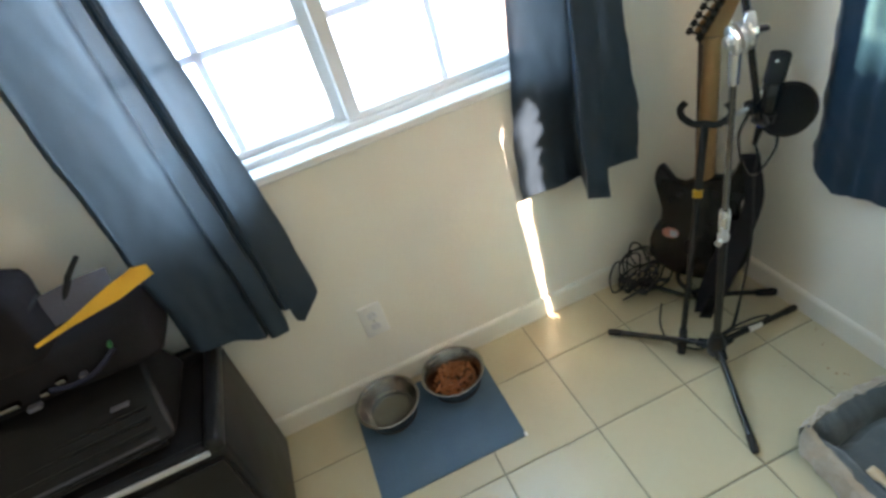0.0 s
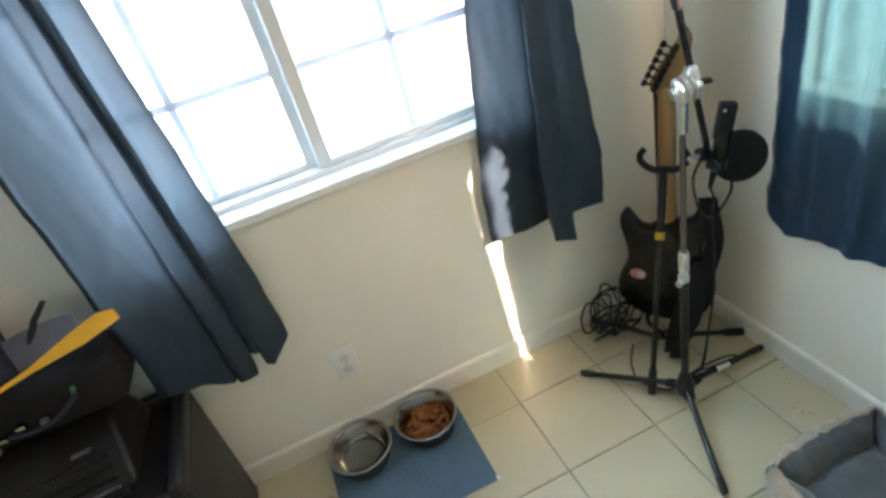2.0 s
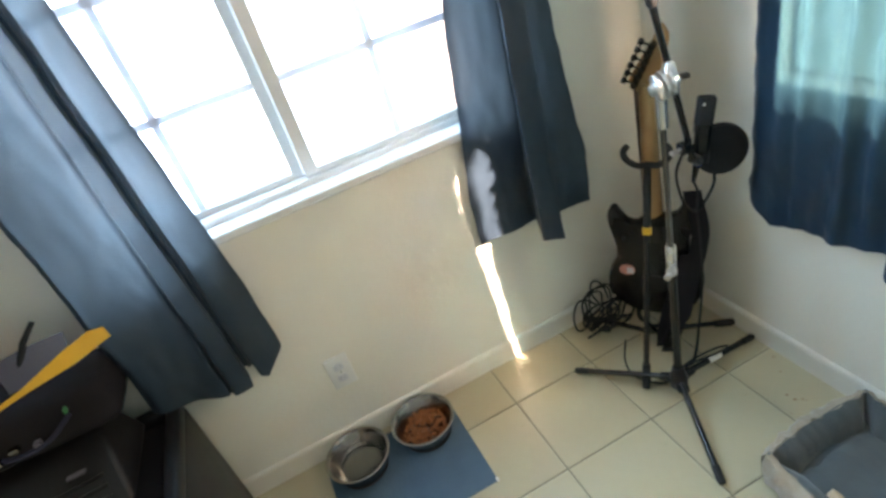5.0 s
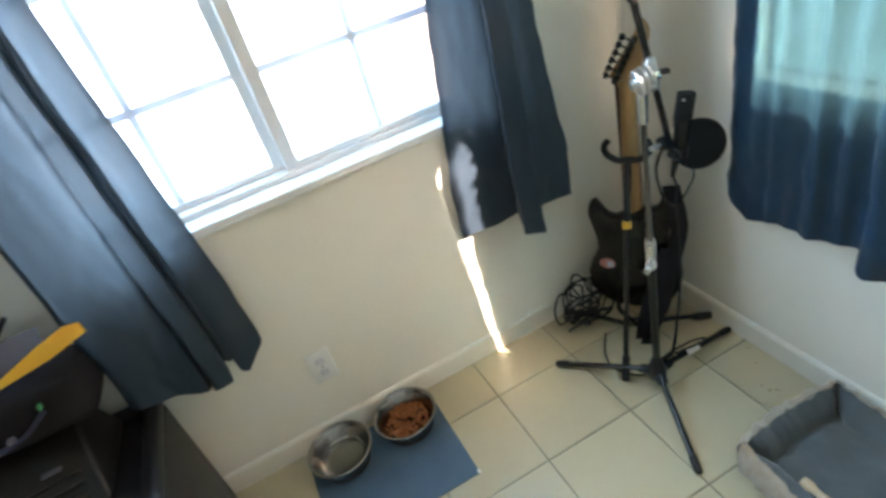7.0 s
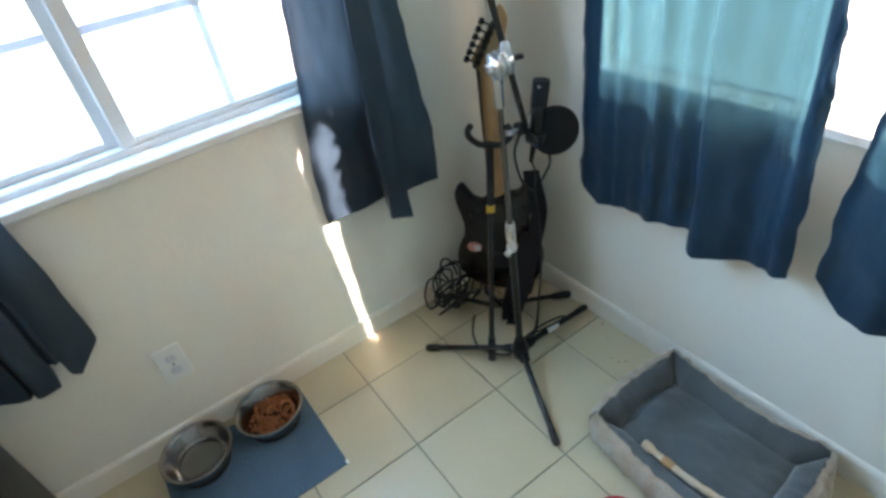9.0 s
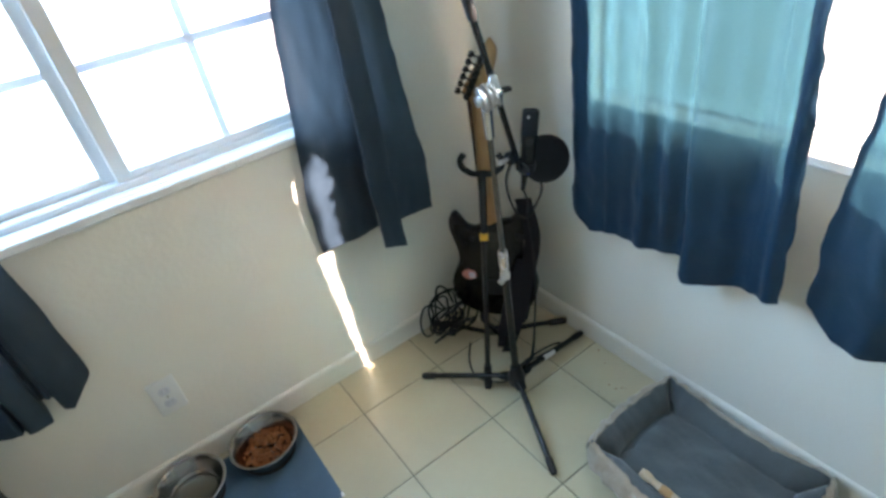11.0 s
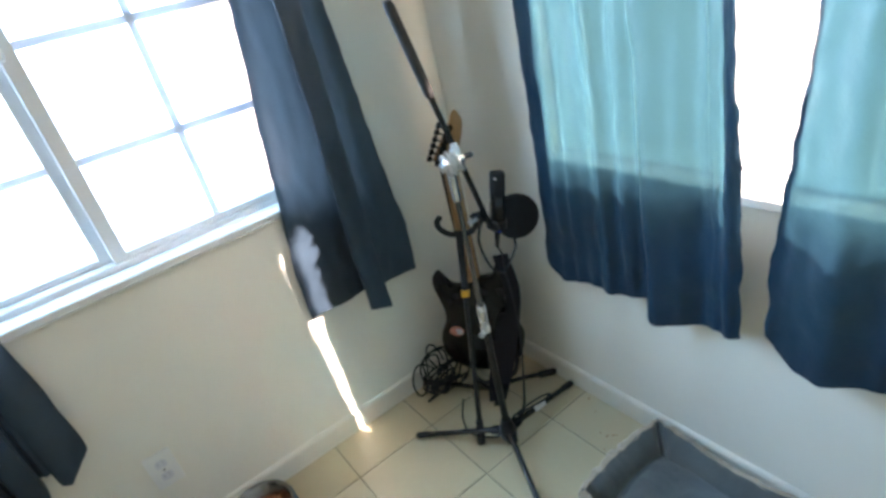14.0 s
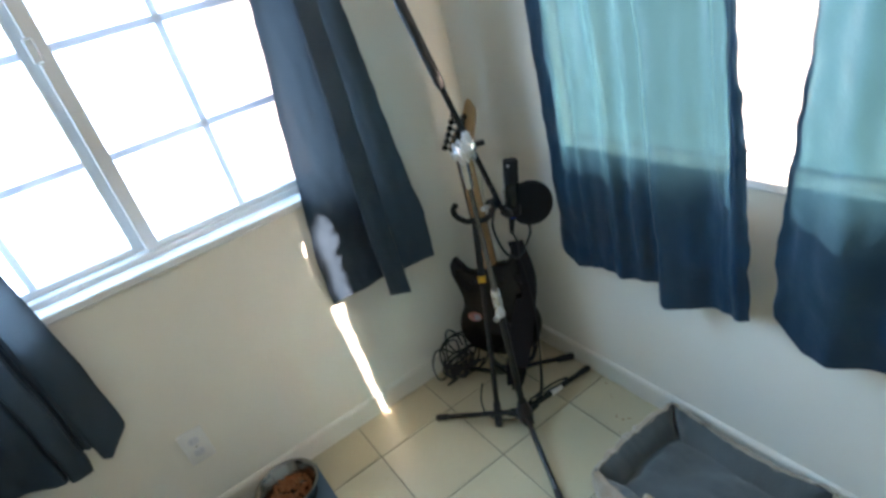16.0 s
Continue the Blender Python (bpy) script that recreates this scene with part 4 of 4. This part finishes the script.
# ---- black cabinet with clutter ----
CX0, CX1, CY0, CY1, CZ = -1.62, -0.905, -0.40, -0.03, 0.50
cab = thing("storage_cabinet", ((CX0 + CX1) / 2, (CY0 + CY1) / 2, 0), "low black plastic storage cabinet against the wall", "cabinet")
part("body", box((CX0, CY0, 0.0), (CX1, CY1, CZ - 0.02), 0.012, segments=3), M_PLASTIC, cab)
rim = bmesh.new()
for lo, hi in (((CX0, CY1 - 0.035, CZ - 0.03), (CX1, CY1, CZ + 0.02)), ((CX0, CY0 - 0.012, CZ - 0.03), (CX1, CY0 + 0.022, CZ)), ((CX0, CY0 - 0.012, CZ - 0.03), (CX0 + 0.04, CY1, CZ + 0.012)), ((CX1 - 0.04, CY0 - 0.012, CZ - 0.03), (CX1, CY1, CZ + 0.016))):
    box(lo, hi, 0.012, bm=rim, segments=3)
part("rim", rim, M_PLASTIC, cab, "raised rounded rim")
part("trim_bar", box((CX0 + 0.02, CY0 - 0.02, CZ - 0.022), (CX1 - 0.035, CY0 - 0.0125, CZ - 0.006), 0.003), M_ALU, cab, "silver trim bar along the front edge")
for k in range(2):
    z0 = 0.03 + k * 0.215
    dr = part("drawer_front", box((CX0 + 0.02, CY0 - 0.014, z0), (CX1 - 0.02, CY0 - 0.0005, z0 + 0.2), 0.006), M_PLASTIC, cab)
    part("handle", box(((CX0 + CX1) / 2 - 0.08, CY0 - 0.03, z0 + 0.14), ((CX0 + CX1) / 2 + 0.08, CY0 - 0.013, z0 + 0.16), 0.005), M_PLASTIC, dr)

case_b = bmesh.new()
for p in ((-1.06, -0.10, 0.66), (-1.45, -0.225, 0.60), (-1.6, -0.28, 0.575), (-1.01, -0.34, 0.50), (-1.6, -0.36, 0.50), (-1.0, -0.06, 0.50), (-1.6, -0.06, 0.50), (-1.06, -0.06, 0.66), (-1.6, -0.06, 0.66), (-1.6, -0.12, 0.66)):
    case_b.verts.new(p)
bmesh.ops.convex_hull(case_b, input=case_b.verts[:])
bmesh.ops.bevel(case_b, geom=case_b.edges[:], offset=0.012, segments=3, affect="EDGES", profile=0.6)
case = thing("equipment_case", (-1.3, -0.2, CZ), "black plastic case with a sloping front on the cabinet", "case")
part("body", case_b, M_PLASTIC, case)
part("edge_strip", tube([(-1.03, -0.352, 0.512), (-1.58, -0.372, 0.512)], 0.006, 8), M_PLASTIC, case, "ribbed strip along the front edge")
for k in range(4):
    y, z = -0.337 + 0.026 * k, 0.522 + 0.014 * k
    part("rib", tube([(-1.045 - 0.006 * k, y, z), (-1.32, y - 0.01, z - 0.004), (-1.58, y - 0.02, z - 0.008)], 0.0042 - 0.0005 * (k % 2), 8), M_GREY if k == 0 else M_PLASTIC, case, "moulded rib" if k else "grey rib")
part("lid_plate", box((-1.13, -0.265, 0.592), (-1.085, -0.25, 0.598), 0.002), M_GREY, case, "small dull grey corner plate")
bag = thing("tool_bag", (-1.18, -0.2, 0.655), "black fabric tool bag with a yellow top band", "tool bag")
noise.seed_set(8)


def soft_box(lo, hi, r, wob, cuts=10):
    bm = bmesh.new()
    bmesh.ops.create_cube(bm, size=1)
    bmesh.ops.subdivide_edges(bm, edges=bm.edges[:], cuts=cuts, use_grid_fill=True)
    lo, hi = Vector(lo), Vector(hi)
    c, h = (lo + hi) / 2, (hi - lo) / 2
    for v in bm.verts:
        p = Vector([2 * x * y for x, y in zip(v.co, h)])
        q = Vector([max(-(y - r), min(y - r, x)) for x, y in zip(p, h)])
        e = p - q
        p = q + (e.normalized() * r if e.length > 1e-6 else e)
        v.co = c + p + p.normalized() * wob * noise.noise((c + p) * 11)
    return bm


bag_body = part("body", soft_box((-1.5, -0.225, 0.655), (-0.955, -0.05, 0.79), 0.03, 0.012), M_NYLON, bag)
part("top_band", slab([(0, -0.016), (0.09, -0.02), (0.20, -0.010), (0.275, -0.007), (0.275, 0.002), (0.20, 0.004), (0.09, 0.02), (0.03, 0.024), (0, 0.012)], axes((-0.90, -0.15, 0.853), (-0.946, -0.305, -0.108), (-0.24, 0.45, 0.86), (-0.2, -0.88, 0.43)), 0.006, 0.0015), M_YELLOW, bag, "bright yellow stiff band")
part("lining", ribbon([(-1.0, -0.12, 0.84), (-1.08, -0.13, 0.845), (-1.20, -0.14, 0.835), (-1.4, -0.15, 0.81)], 0.08, (0, 0.55, 0.8), 0.006), M_GREY, bag, "grey lining")
for x, z, w, mat_, lab_ in ((-1.175, 0.715, 0.011, M_STEEL, "pale metal buckle"), (-1.30, 0.70, 0.022, M_STEEL, "steel buckle"), (-1.22, 0.70, 0.01, M_STEEL, "steel stud"), (-1.04, 0.755, 0.004, M_GREEN, "tiny green tag"), (-1.13, 0.705, 0.008, M_GREY, "dull grey clip"), (-1.26, 0.675, 0.016, M_GREY, "grey strap slider")):
    part("buckle", box((x - w, -0.245, z - 0.007), (x + w, -0.226, z + 0.007), 0.004), mat_, bag_body, lab_)
part("strap", tube(smooth_line([(-1.22, -0.23, 0.70), (-1.16, -0.242, 0.695), (-1.10, -0.242, 0.705), (-1.04, -0.235, 0.74)]), 0.006, 8), M_INDIGO, bag_body, "dark indigo carrying strap")
part("tool_handle", tube([(-1.115, -0.13, 0.83), (-1.075, -0.11, 0.89), (-1.035, -0.10, 0.925)], [0.009, 0.0075, 0.006], 10), M_RUBBER, bag, "dark tool handle")
pack = thing("backpack", (-1.42, -0.2, 0.79), "black fabric backpack slumped on the tool bag", "backpack")
part("body", soft_box((-1.75, -0.24, 0.76), (-1.15, -0.05, 0.955), 0.05, 0.02), M_NYLON, pack)
part("seam_piping", tube(smooth_line([(-1.70, -0.235, 0.90), (-1.45, -0.243, 0.91), (-1.24, -0.236, 0.90), (-1.158, -0.19, 0.885), (-1.15, -0.12, 0.88)]), 0.0045, 8), M_RUBBER, pack, "black piping along the seam")
# ---- floor tiles ----
TS, GAP = 0.305, 0.0038
floor = single("floor", (0, 0, 0), box((X0 - T, Y0 - T, -0.12), (XR + T, T, -0.0025)), M_GROUT, "cream ceramic floor tiles with grey grout joints", "floor", kind="structure", smooth=False)
tile_mesh = {}


def tile_data(w, d):
    key = (round(w, 4), round(d, 4))
    if key not in tile_mesh:
        bm = bmesh.new()
        b, t = 0.0018, 0.0065
        loops = []
        for e, z in ((0, -t), (0, -b), (b, 0)):
            loops.append([bm.verts.new((sx * (w / 2 - e), sy * (d / 2 - e), z)) for sx, sy in ((-1, -1), (1, -1), (1, 1), (-1, 1))])
        for p, q in zip(loops, loops[1:]):
            for k in range(4):
                bm.faces.new((p[k], p[(k + 1) % 4], q[(k + 1) % 4], q[k]))
        bm.faces.new(loops[-1]), bm.faces.new(loops[0][::-1])
        tile_mesh[key] = mesh_of("tile", bm, M_TILE)
    return tile_mesh[key]


xs = [X0] + [k * TS for k in range(-8, 3) if X0 + 0.02 < k * TS < XR - 0.02] + [XR]
ys = [Y0] + [-0.203 - k * TS for k in range(10, -1, -1) if Y0 + 0.02 < -0.203 - k * TS] + [0.0]
for xa, xb in zip(xs, xs[1:]):
    for ya, yb in zip(ys, ys[1:]):
        t = new("tile", tile_data(xb - xa - GAP, yb - ya - GAP))
        t.location = ((xa + xb) / 2, (ya + yb) / 2, 0)
        t.parent = floor
